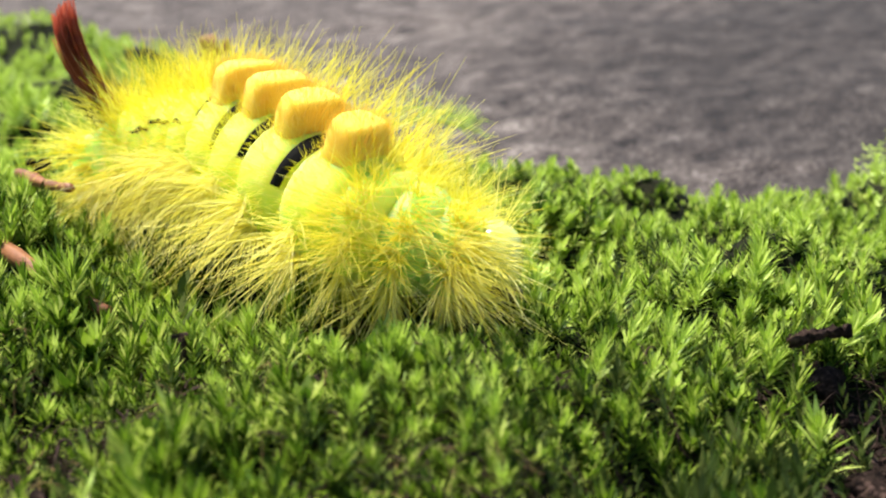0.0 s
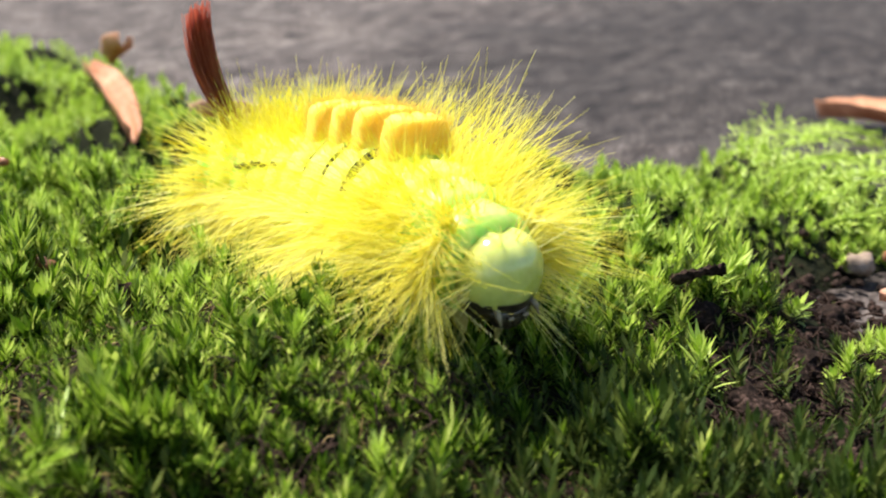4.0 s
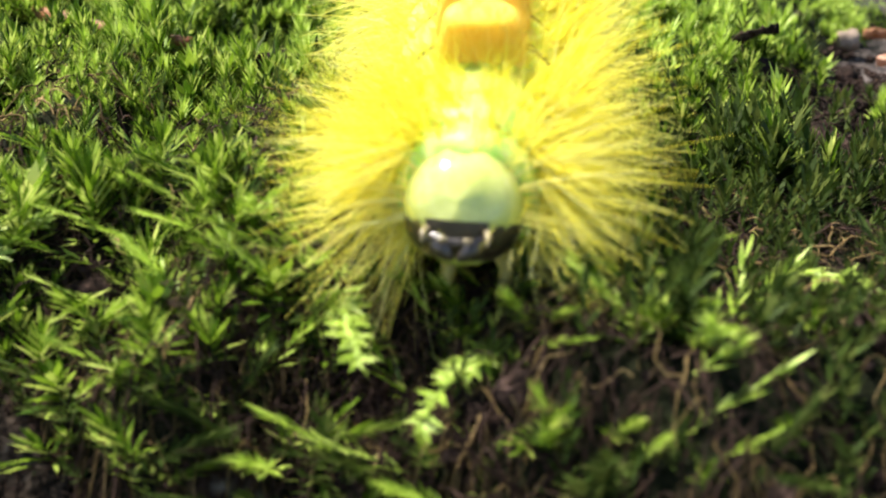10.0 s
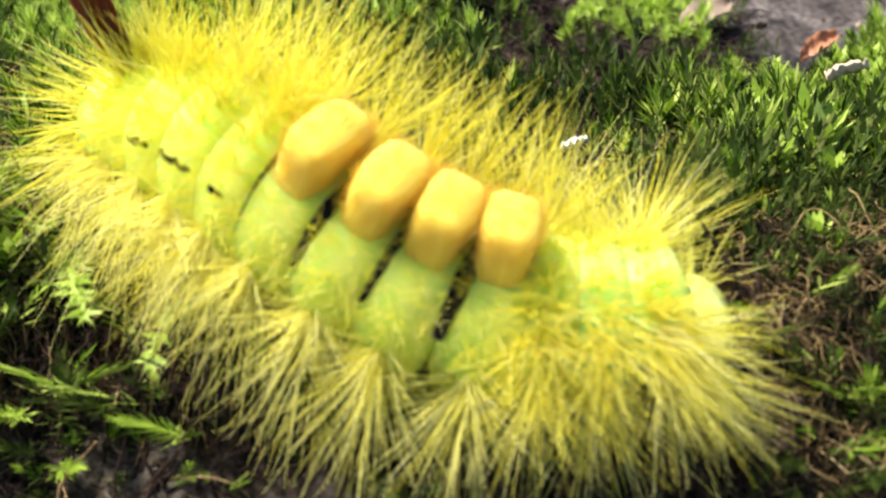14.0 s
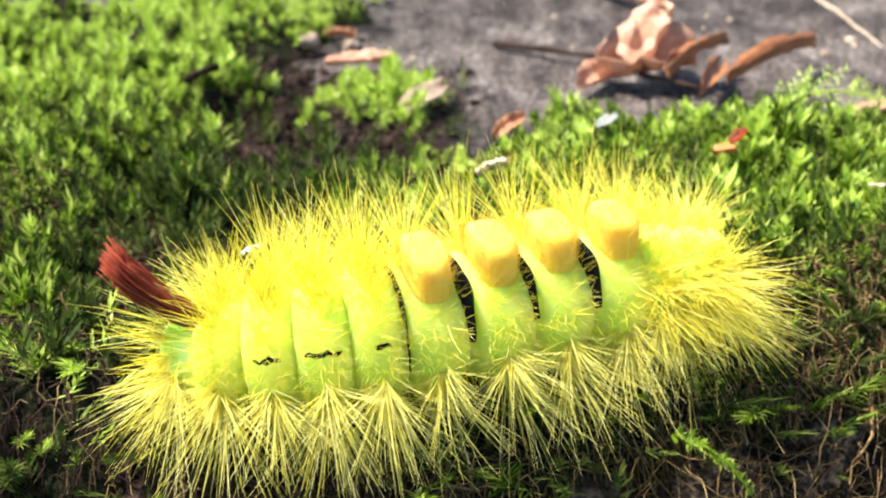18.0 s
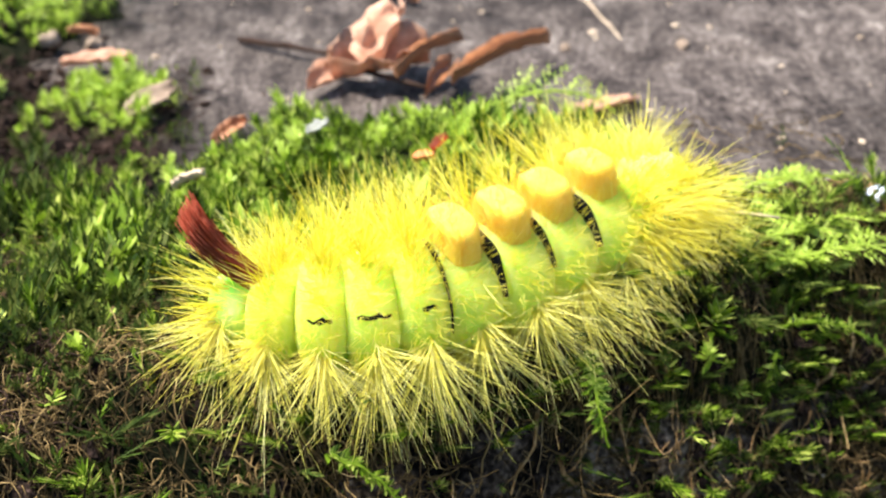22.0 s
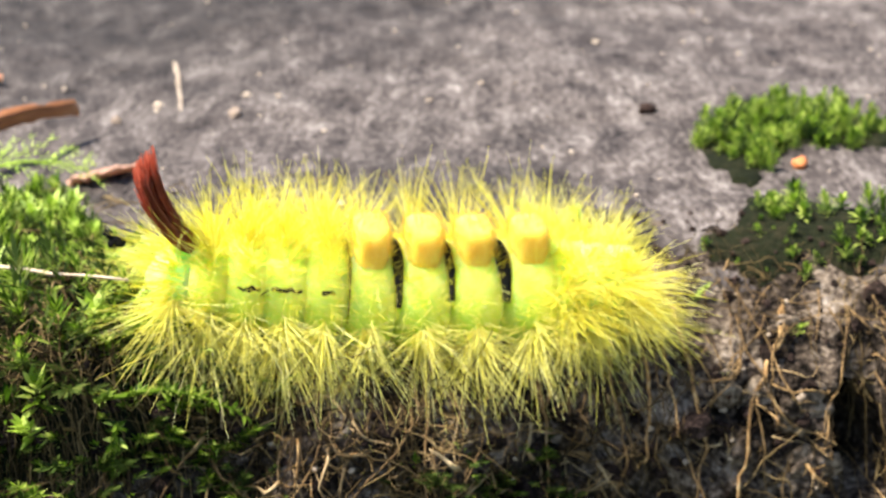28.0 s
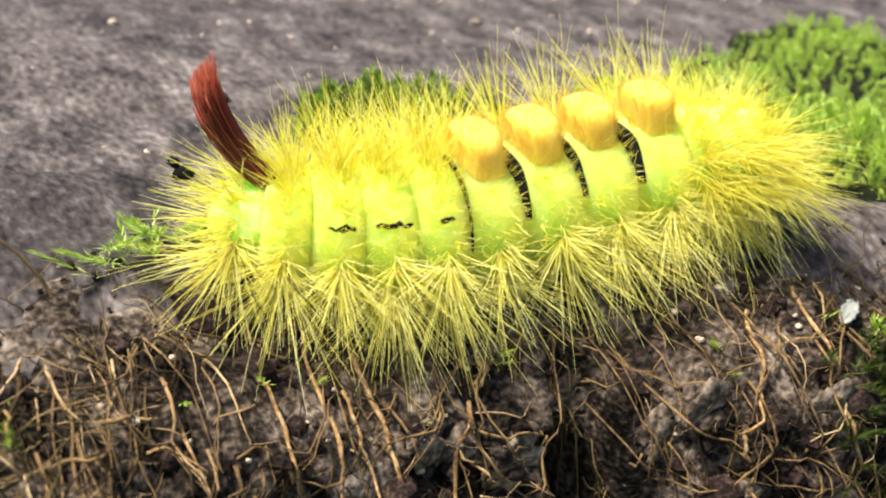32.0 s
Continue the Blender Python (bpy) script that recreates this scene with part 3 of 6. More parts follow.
moss_patch("moss_cushion", "short bright green moss filling the gaps", -7, 6.8, -4.6, 4.5, 0.105, SHORT, M_MOSS, 221, 1.0, 0.42, share=lambda x, y: 0.9 - 0.85 * brown_share(x, y))
moss_patch("moss_cushion", "light yellow-green moss carpet towards the bare stone", -7.5, 0.2, 2.4, 8, 0.15, SPIKY + BROAD, M_FROND, 261, 0.8, share=lambda x, y: np.clip(0.5 + 1.6 * Nz.at(x, y, 0.8, 35), 0, 1) * np.clip((y - 2.2) * 0.8, 0, 1))
moss_patch("moss_cushion", "tall bright green moss shoots in the sun", -5.6, -2.0, -2.2, 0.3, 0.15, SPIKY, M_FROND, 271, 0.85, share=lambda x, y: np.clip(0.45 + 1.5 * Nz.at(x, y, 0.6, 37), 0, 1))
moss_patch("moss_cushion", "fluffy light green moss beside the bare soil", -0.5, 0.6, 1.0, 2.6, 0.13, SPIKY + BROAD, M_FROND, 241, 0.9, -1.0, share=lambda x, y: np.clip(0.4 + 2.4 * Nz.at(x, y, 0.5, 31), 0, 1))
moss_patch("dark_moss", "dark olive moss over bare soil", -2.4, 1.6, -3.6, 2.6, 0.12, SPIKY + THIN, M_MOSS_DARK, 231, 0.8, -1.0, share=lambda x, y: np.clip(0.75 * brown_share(x, y) + 0.2 + 1.2 * Nz.at(x, y, 0.6, 25), 0, 1) * np.clip(1.4 - 0.9 * y, 0.12, 1))
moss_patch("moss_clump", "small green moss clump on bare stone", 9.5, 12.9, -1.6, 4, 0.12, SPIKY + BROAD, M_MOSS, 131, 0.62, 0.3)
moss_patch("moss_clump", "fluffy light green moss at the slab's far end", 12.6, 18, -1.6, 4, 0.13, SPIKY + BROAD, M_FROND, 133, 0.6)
moss_patch("dark_moss", "brownish dark moss along the slab's edge", -8, 7.4, -5.4, 3, 0.14, THIN, M_MOSS_DARK, 141, 0.95, 0.2, share=lambda x, y: 0.15 + 0.8 * brown_share(x, y))


def sprigs(name, label, count, x0, x1, d0, d1, seed, grow, material):
    """Single shoots lying over, pale at their tips, on the dark strip along the edge."""
    r = np.random.default_rng(seed)
    x = r.uniform(x0, x1, count)
    x = np.where(np.abs(x - 11.25) < 0.4, x + 0.85, x)   # none over the cleft
    y = edge(x) + r.uniform(d0, d1, count)
    a = r.uniform(0, 6.283, count)
    lean = r.uniform(0.6, 1.8, count)
    soup = scatter(x, y, bed_z(x, y) + 0.02, SPIKY + THIN, grow * r.uniform(0.6, 1.3, count), lean * np.cos(a), lean * np.sin(a) - 0.4, seed + 1)
    return tagged(new(name, soup.mesh(name, material)), label, "moss", kind="stuff")


sprigs("moss_sprigs", "dull sprigs on the dark soil", 60, -1.5, 1.0, -0.5, 1.9, 153, 0.7, M_MOSS_DARK)
sprigs("moss_sprigs", "pale-tipped moss sprigs lying on dark soil", 240, -7, -1.5, -0.5, 1.9, 151, 0.8, M_MOSS)
sprigs("moss_sprigs", "pale yellowish moss tips lying on the dark strip", 110, -5, -1.2, -0.6, 1.4, 155, 0.75, M_FROND)
sprigs("moss_sprigs", "thin green sprigs among dry threads", 240, 0.5, 7.4, -0.8, 1.2, 161, 0.8, M_MOSS)
sprigs("moss_sprigs", "olive tangled sprigs over the dry threads", 300, 0.8, 6.6, -0.9, 0.5, 163, 0.8, M_MOSS_DARK)
sprigs("moss_sprigs", "small green sprigs on the soil bank", 130, 6.5, 17, -0.9, 0.2, 171, 0.5, M_FROND)
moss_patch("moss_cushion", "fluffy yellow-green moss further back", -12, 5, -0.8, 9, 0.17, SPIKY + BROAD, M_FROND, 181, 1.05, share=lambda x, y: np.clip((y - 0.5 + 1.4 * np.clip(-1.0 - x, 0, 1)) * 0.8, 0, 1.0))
moss_patch("moss_cushion", "sparse low moss on bare soil", -1.6, 0.8, -0.8, 3, 0.2, SPIKY, M_MOSS, 191, 0.6, -1.0, share=lambda x, y: 0.22 + 0 * x)
sprigs("moss_sprigs", "a few green shoots on the stone's lip", 16, 8.55, 9.25, 0.85, 1.25, 201, 0.6, M_FROND)
moss_patch("moss_cushion", "leafy light-green moss beside the bare stone", 0.6, 7.4, -3.2, 2.0, 0.18, BROAD, M_FROND, 211, 1.25, share=lambda x, y: 0.6 - 0.55 * brown_share(x, y))


# ---- soil crumbs, clods, pebbles ----
ICO = [(0, 0, 1), (0.894, 0, 0.447), (0.276, 0.851, 0.447), (-0.724, 0.526, 0.447), (-0.724, -0.526, 0.447), (0.276, -0.851, 0.447),
       (0.724, 0.526, -0.447), (-0.276, 0.851, -0.447), (-0.894, 0, -0.447), (-0.276, -0.851, -0.447), (0.724, -0.526, -0.447), (0, 0, -1)]
ICO_F = [(0, i, i % 5 + 1) for i in range(1, 6)] + [(i, i + 5, i % 5 + 1) for i in range(1, 6)] + [(i % 5 + 1, i + 5, i % 5 + 6) for i in range(1, 6)] + [(11, i % 5 + 6, i + 5) for i in range(1, 6)]


def lump(size, seed, rough=0.25, cuts=2):
    """A knobbly crumb: a cut-up ball with a broken surface."""
    r = np.random.default_rng(seed)
    v, f = [np.array(p) for p in ICO], list(ICO_F)
    for _ in range(cuts):
        made, g = {}, []
        for a, b, c in f:
            m = []
            for p, q in ((a, b), (b, c), (c, a)):
                k = (min(p, q), max(p, q))
                if k not in made:
                    made[k] = len(v)
                    w = v[p] + v[q]
                    v.append(w / np.linalg.norm(w))
                m.append(made[k])
            g += [(a, m[0], m[2]), (m[0], b, m[1]), (m[2], m[1], c), (m[0], m[1], m[2])]
        f = g
    v = np.array(v)
    o = r.uniform(0, 50, 3)
    k = 1 + rough * 2 * (Nz.at(v[:, 0] + o[0], v[:, 1] + v[:, 2] * 0.7 + o[1], 0.9, 1)) + rough * 1.6 * Nz.at(v[:, 0] - v[:, 2] + o[2], v[:, 1], 0.4, 2)
    return v * k[:, None] * np.array(size), np.array(f)


def crumbs(name, label, x, y, z, size, material, seed):
    shapes = [lump((1, 0.9, 0.75), 900 + k, 0.4, 1) for k in range(5)]
    soup = scatter(x, y, z, shapes, size, 0 * x, 0 * x, seed)
    return tagged(new(name, soup.mesh(name, material)), label, "soil", kind="stuff")


cx, cy, cr = [], [], np.random.default_rng(55)
for bx, by, rx, ry in BARE:
    k = int(300 * rx * ry) + 14
    cx.append(bx + rx * cr.normal(0, 0.5, k))
    cy.append(by + ry * cr.normal(0, 0.5, k))
cx, cy = np.concatenate(cx), np.concatenate(cy)
crumbs("soil_crumbs", "brown soil crumbs on bare places in the moss", cx, cy, bed_z(cx, cy) + 0.02, cr.gamma(1.5, 0.016, len(cx)) + 0.008, M_CLOD, 56)
lx_, ly_ = cr.uniform(-3, 18, 900), None
ld = cr.uniform(-0.1, 1.1, 900)
ly_ = edge(lx_) + ld
crumbs("soil_crumbs", "fine dark soil along the slab's lip", lx_, ly_, bed_z(lx_, ly_) + 0.0, (cr.gamma(2.5, 0.016, 900) + 0.01) * np.where(lx_ > 6.5, 0.4, 1.0), M_CLOD, 57)
sx_, sy_ = cr.uniform(0, 20, 220), cr.uniform(0, 10, 220)
far = lookup(cover, sx_, sy_) < 0.05
crumbs("grit", "scattered pale grit on the stone", sx_[far], sy_[far], slab_z(sx_[far], sy_[far]) + 0.01, cr.gamma(2, 0.007, int(far.sum())) + 0.005, M_STRAW, 58)


def clod(name, label, category, x, y, size, material, seed, lift=0.0, group=""):
    v, f = lump(size, seed, 0.3)
    ob = new(name, big_mesh(name, v, f, material, True))
    ob.matrix_basis = cm_pose(x, y, float(bed_z(x, y)) + size[2] * 0.55 + lift, 0, 0, seed * 37 % 360)
    return tagged(ob, label, category, group)


for k, (x, y, s) in enumerate([(-4.3, -2.2, 0.13), (-4.45, -2.05, 0.09), (-4.0, -2.3, 0.11), (-3.9, -2.5, 0.08), (-4.4, -3.35, 0.13), (-4.25, -3.5, 0.10), (-1.42, 1.1, 0.13), (-0.6, 0.3, 0.10),
                              (-0.2, 0.9, 0.12), (-0.5, 1.6, 0.10), (0.05, 1.4, 0.09), (-0.75, 2.2, 0.11), (-0.1, 2.2, 0.10), (-0.9, 0.7, 0.08), (0.1, 0.3, 0.09), (-0.4, -0.4, 0.10), (-1.1, 1.7, 0.09), (-5.05, 0.45, 0.10)]):
    clod("soil_clod", "reddish-brown crumbly soil clod among moss", "soil clod", x, y, (s, s * 0.9, s * 0.75), M_CLOD, 300 + k, group="clods in the moss")
for k, (x, y, s, m, name, label) in enumerate([
        (-1.24, 2.2, 0.13, M_PEBBLE, "pebble", "pale tan pebble beside the moss"), (-0.76, 3.4, 0.12, M_PEBBLE, "pebble", "pale tan pebble beside the moss"), (-0.3, 3.5, 0.10, M_PEBBLE, "pebble", "pale tan pebble beside the moss"),
        (6.12, 3.0, 0.085, M_PEBBLE, "pebble", "small pale pebble on bare stone"), (4.87, 3.1, 0.06, M_PEBBLE, "pebble", "small pale pebble on bare stone"), (10.35, 2.45, 0.09, M_BARK, "dropping", "small black dropping on bare stone"),
        (11.4, 0.68, 0.07, M_ORANGE, "crumb", "orange crumb beside the moss clump"),
        (12.3, -2.2, 0.05, M_GREY, "chip", "tiny white chip on the soil"), (2.4, 5.6, 0.07, M_ORANGE, "crumb", "rust-coloured crumb on bare stone"), (13.9, 4.4, 0.06, M_PEBBLE, "pebble", "small pale pebble on bare stone")]):
    clod(name, label, name, x, y, (s, s * 0.85, s * 0.7), m, 340 + k)
clod("crumb", "orange crumb against a bluish chip", "crumb", 6.97, -1.16, (0.08, 0.07, 0.06), M_ORANGE, 360, 0.05)


# ---- leaves and twigs ----
def blade(name, label, category, a, b, width, curl, material, seed, lift=0.05, tip=0.9, group="", lobes=0.0):
    """A thin curled leaf or scale from a to b, lying on what is below it, with a raised midrib."""
    r = np.random.default_rng(seed)
    a, b = np.array(a, float), np.array(b, float)
    along = b - a
    ln = np.linalg.norm(along)
    n, m = 15, 7
    v, f = [], []
    for i in range(n):
        s = i / (n - 1)
        w = width * 0.5 * (math.sin(math.pi * min(1, s * tip + (1 - tip) * 0.5)) ** 0.7 + 0.02) * (1 + lobes * math.sin(s * 19 + seed))
        for j in range(m):
            q = -1 + 2 * j / (m - 1)
            z = curl * width * (q * q - 0.4) + 0.10 * ln * math.sin(s * 3.1) * curl + 0.012 * math.exp(-(q / 0.15) ** 2) + 0.01 * r.normal()
            v.append((s * ln, q * w * (1 + 0.06 * r.normal()), z))
    k = len(v)
    v += [(x, y, z - 0.012) for x, y, z in v]
    for i in range(n - 1):
        for j in range(m - 1):
            c = i * m + j
            f += [(c, c + m, c + m + 1, c + 1), (k + c, k + c + 1, k + c + m + 1, k + c + m)]
    rim = [j for j in range(m)] + [i * m + m - 1 for i in range(1, n)] + [(n - 1) * m + j for j in range(m - 2, -1, -1)] + [i * m for i in range(n - 2, 0, -1)]
    f += [(p, q, k + q, k + p) for p, q in zip(rim, rim[1:] + rim[:1])]
    ob = new(name, mesh_of(name, v, f, material))
    x = Vector(along).normalized()
    y = Vector((0, 0, 1)).cross(x).normalized()
    mm = Matrix((x, y, x.cross(y))).transposed().to_4x4()
    mm.translation = Vector(a + np.array([0, 0, lift])) * CM
    ob.matrix_basis = mm @ pose(0, 0, 0, r.uniform(-25, 25), 0, 0)
    return tagged(ob, label, category, group)


def on(x, y, up=0.0):
    return (x, y, float(bed_z(x, y)) + up)


blade("fallen_leaf", "curled orange-brown dry leaf on bare stone", "leaf", on(-2.2, 10.0, 0.1), on(-0.6, 8.9, 0.12), 0.65, 0.35, M_LEAF, 1)
blade("fallen_leaf", "narrow reddish dry leaf lying on moss", "leaf", on(-9.4, 4.9, 0.3), on(-7.4, 3.1, 0.3), 0.34, 0.5, M_LEAF, 2)
blade("fallen_leaf", "narrow reddish dry leaf lying on moss", "leaf", on(-9.9, 5.9, 0.3), on(-9.2, 5.3, 0.35), 0.35, 0.4, M_LEAF, 3)
blade("fallen_leaf", "pinkish-brown leaf scrap on bare soil", "leaf", on(-7.3, 3.9, 0.1), on(-6.1, 3.9, 0.2), 0.45, 0.3, M_PALE_LEAF, 4, lobes=0.2)
blade("fallen_leaf", "small brown leaf scrap by the moss", "leaf", on(-0.6, 3.7, 0.05), on(-0.25, 3.6, 0.10), 0.16, 0.5, M_LEAF, 5)
blade("fallen_leaf", "pale tan leaf scrap by the moss", "leaf", on(-0.5, 2.8, 0.08), on(0.25, 2.8, 0.1), 0.20, 0.4, M_PALE_LEAF, 6)
blade("fallen_leaf", "dull brown leaf scrap at the moss edge", "leaf", on(0.42, 1.25, 0.05), on(0.85, 1.75, 0.2), 0.30, 0.3, M_PEBBLE, 7)
blade("fallen_leaf", "small rust-brown leaf scrap at the moss edge", "leaf", on(1.3, 0.75, 0.05), on(1.6, 1.0, 0.12), 0.16, 0.4, M_LEAF, 8)
blade("fallen_leaf", "dull brown leaf scrap among moss", "leaf", on(-1.6, 1.0, 0.2), on(-1.3, 1.2, 0.3), 0.18, 0.3, M_CLOD, 9)
blade("fallen_leaf", "pale pink crumpled leaf standing on stone", "leaf", on(2.35, 2.05, 0.1), on(3.35, 2.25, 0.18), 0.62, 0.55, M_PALE_LEAF, 10, lift=0.12, lobes=0.25, group="dry leaf litter")
blade("fallen_leaf", "pale pink crumpled leaf standing on stone", "leaf", on(2.75, 2.0, 0.15), on(3.05, 2.65, 0.55), 0.55, 0.4, M_PALE_LEAF, 11, lift=0.1, lobes=0.2, group="dry leaf litter")
blade("fallen_leaf", "pale pink leaf scrap on stone", "leaf", on(2.15, 1.75, 0.1), on(2.5, 2.3, 0.1), 0.3, 0.4, M_PALE_LEAF, 12, group="dry leaf litter")
blade("bud_scale", "long pointed brown bud scale", "bud scale", on(3.55, 1.45, 0.22), on(4.62, 2.55, 0.22), 0.2, 0.7, M_SCALE, 13, lift=0.1, tip=0.95, group="dry leaf litter")
blade("bud_scale", "long pointed brown bud scale", "bud scale", on(3.0, 1.65, 0.2), on(3.7, 2.45, 0.3), 0.17, 0.7, M_SCALE, 14, lift=0.1, tip=0.95, group="dry leaf litter")
blade("bud_scale", "short brown bud scale", "bud scale", on(3.3, 1.35, 0.15), on(3.6, 2.2, 0.15), 0.2, 0.6, M_SCALE, 15, lift=0.06, group="dry leaf litter")
blade("bud_scale", "brown bud scale on bare stone", "bud scale", on(2.5, 5.3, 0.03), on(3.3, 4.6, 0.03), 0.16, 0.5, M_LEAF, 16)
blade("fallen_leaf", "flat tan leaf fragment on stone", "leaf", on(4.75, 1.2, 0.0), on(5.35, 1.6, 0.0), 0.5, 0.12, M_PALE_LEAF, 17, lift=0.03, lobes=0.2)
blade("flake", "pale greyish flake on moss", "flake", on(2.22, 0.05, 0.26), on(2.4, 0.2, 0.3), 0.16, 0.2, M_GREY, 18)
blade("flake", "small tan husk lying on moss", "husk", on(1.18, -0.95, 0.30), on(1.45, -0.88, 0.33), 0.12, 0.5, M_STRAW, 26)
blade("flake", "white flake caught on moss", "flake", (-0.52, -2.32, 0.38), (-0.37, -2.27, 0.42), 0.08, 0.3, M_WHITE, 19)
blade("flake", "bluish-white chip between feather-moss fronds", "chip", (6.74, -1.20, 0.12), (6.90, -1.12, 0.27), 0.16, 0.15, M_BLUE, 20)
blade("fallen_leaf", "orange leaf scrap on moss", "leaf", on(3.12, -0.62, 0.30), on(3.3, -0.66, 0.34), 0.11, 0.4, M_ORANGE, 21)
blade("fallen_leaf", "dark red leaf scrap on moss", "leaf", on(3.28, -0.48, 0.30), on(3.42, -0.42, 0.36), 0.09, 0.5, M_PENCIL, 22)
blade("flake", "pale papery flake on the soil bank", "flake", (13.12, -2.0, -0.44), (13.26, -1.93, -0.32), 0.12, 0.3, M_GREY, 23)
blade("dark_bract", "blackish pointed bract standing in moss", "bract", (-4.50, -0.86, 0.12), (-4.48, -0.82, 0.62), 0.2, 0.5, M_BARK, 24, lift=0)
blade("dark_bract", "blackish bract lying in moss", "bract", (-3.95, -1.0, 0.12), (-3.65, -1.25, 0.28), 0.2, 0.6, M_BARK, 25)


def twig(name, label, a, b, radius, material, seed, bend=0.06, group=""):
    r = np.random.default_rng(seed)
    a, b = np.array(a, float), np.array(b, float)
    n = 12
    s = np.linspace(0, 1, n)[:, None]
    ln = np.linalg.norm(b - a)
    p = a + (b - a) * s + np.cumsum(r.normal(0, bend * ln / n, (n, 3)), 0) * np.sin(s * 3.1)
    w = radius * (1 - 0.45 * s[:, 0]) * (1 + 0.12 * r.normal(0, 1, n))
    v, f = tube(p, w, 7)
    return tagged(new(name, big_mesh(name, v, f, material, True)), label, name.replace("_", " "), group)


twig("twig", "reddish-brown twig half sunk in moss", on(-7.6, 0.1, 0.25), on(-5.0, -0.85, 0.25), 0.075, M_SCALE, 31)
twig("twig", "reddish-brown twig lying on moss", on(-7.4, 0.75, 0.35), on(-6.3, 0.2, 0.36), 0.05, M_SCALE, 32)
twig("straw", "thin pale straw at the moss edge", (-0.56, -3.5, 0.06), (-0.25, -3.04, 0.26), 0.014, M_STRAW, 33)
twig("straw", "thin orange root fibre on the soil", (0.0, -3.94, 0.04), (0.21, -3.67, 0.08), 0.014, M_ROOT, 34, 0.2)
twig("straw", "long pale straw across the moss", (4.24, -1.22, 0.42), (5.85, -1.88, 0.46), 0.018, M_STRAW, 35)
twig("twig", "dark thin twig on bare stone", on(1.3, 3.6, 0.06), on(2.9, 2.2, 0.25), 0.04, M_BARK, 36)
twig("twig", "dark thin twig among dry leaves", on(2.3, 2.4, 0.2), on(3.3, 1.5, 0.2), 0.035, M_BARK, 37)
twig("straw", "pale straw lying in a crack of the stone", on(5.2, 5.2, 0.0), on(5.5, 3.3, 0.0), 0.02, M_STRAW, 38)


# ---- roots over the face ----
def bank_at(u, v):
    x, y, z = bank_point(np.asarray(u, float), np.asarray(v, float))
    return np.stack([x, y, z], -1)


def off_cleft(u, v):
    """True beside the dark cleft in the face, where roots can hold."""
    return (np.abs(np.asarray(u) - 11.25) > 0.34) | (np.asarray(v) < 0.85) | (np.asarray(v) > 1.9)


def root_path(u, v, ln, seed, steep):
    r = np.random.default_rng(seed)
    n = max(6, int(ln / 0.09))
    ang = steep + np.cumsum(r.normal(0, 0.30, n) + (r.random(n) < 0.12) * r.normal(0, 1.1, n))
    ang = steep + (ang - steep) * 0.8
    du, dv = np.cos(ang) * ln / n, np.sin(ang) * ln / n
    uu, vv = u + np.cumsum(du), np.clip(v + np.cumsum(dv), 0.02, 6)
    p = bank_at(uu, vv)
    off = 0.03 + 0.07 * np.abs(np.sin(np.linspace(0, 3.1 + r.uniform(0, 2), n))) * r.uniform(0.2, 1.6)
    p[:, 1] -= off
    p[:, 2] += 0.5 * off
    return p


def root_soup(count, x0, x1, v0, v1, seed, thin, longest, upright):
    r = np.random.default_rng(seed)
    soup = Soup()
    for k in range(count):
        u, v = r.uniform(x0, x1), r.uniform(v0, v1)
        if not off_cleft(u, v + 0.2):
            continue
        p = root_path(u, v, r.uniform(0.3, longest), seed * 1000 + k, (np.pi / 2 + r.normal(0, 0.5)) if r.random() < upright else r.uniform(-0.4, 3.5))
        v, f = tube(p, np.linspace(1, 0.4, len(p)) * min(2.6, r.lognormal(-0.1, 0.5)) * thin, 4)
        soup.add(v, f)
    return soup


tagged(new("root_mat", root_soup(620, 6.5, 18, 0.1, 3.2, 61, 0.0055, 0.65, 0.7).mesh("root_mat", M_ROOT, True)), "tangled tan roots over the soil face", "roots", kind="stuff")
tagged(new("root_mat", root_soup(900, -4, 8.5, 0.15, 3.2, 62, 0.0055, 0.6, 0.35).mesh("root_mat", M_ROOT, True)), "thin brown root threads below the moss", "roots", kind="stuff")
rr = np.random.default_rng(63)
for k in range(126):
    p = root_path(7.6 + 0.95 * (k // 16) + 0.12 * (k % 8 % 5) * (k % 3 - 1) + rr.normal(0, 0.26), rr.uniform(0.2, 1.3), rr.uniform(0.5, 1.7), 7000 + k, np.pi / 2 + rr.normal(0, 0.28))
    v, f = tube(p, np.linspace(1, 0.5, len(p)) * rr.uniform(0.004, 0.011), 6)
    tagged(new("root", big_mesh("root", v, f, M_ROOT, True)), "tan root hanging down the soil face", "root", "hanging roots")


def named_root(points, radius, seed):
    """A thicker root down the face through a few places, with a slight wander."""
    r = np.random.default_rng(seed)
    p = np.array(points, float)
    at, to = np.linspace(0, 1, len(p)), np.linspace(0, 1, 22)
    q = np.stack([np.interp(to, at, p[:, k]) for k in range(2)], 1)
    q[:, 0] += np.cumsum(r.normal(0, 0.012, 22))
    face = bank_at(q[:, 0], np.clip(q[:, 1], 0.05, 6))
    face[:, 1] -= 0.06 + 0.05 * np.abs(np.sin(to * 7 + seed))
    v, f = tube(face, 0.72 * radius * np.linspace(1.1, 0.6, 22) * (1 + 0.12 * r.normal(0, 1, 22)), 7)
    tagged(new("root", big_mesh("root", v, f, M_STRAW_ROOT, True)), "pale tan root running down the soil face", "root", "hanging roots")


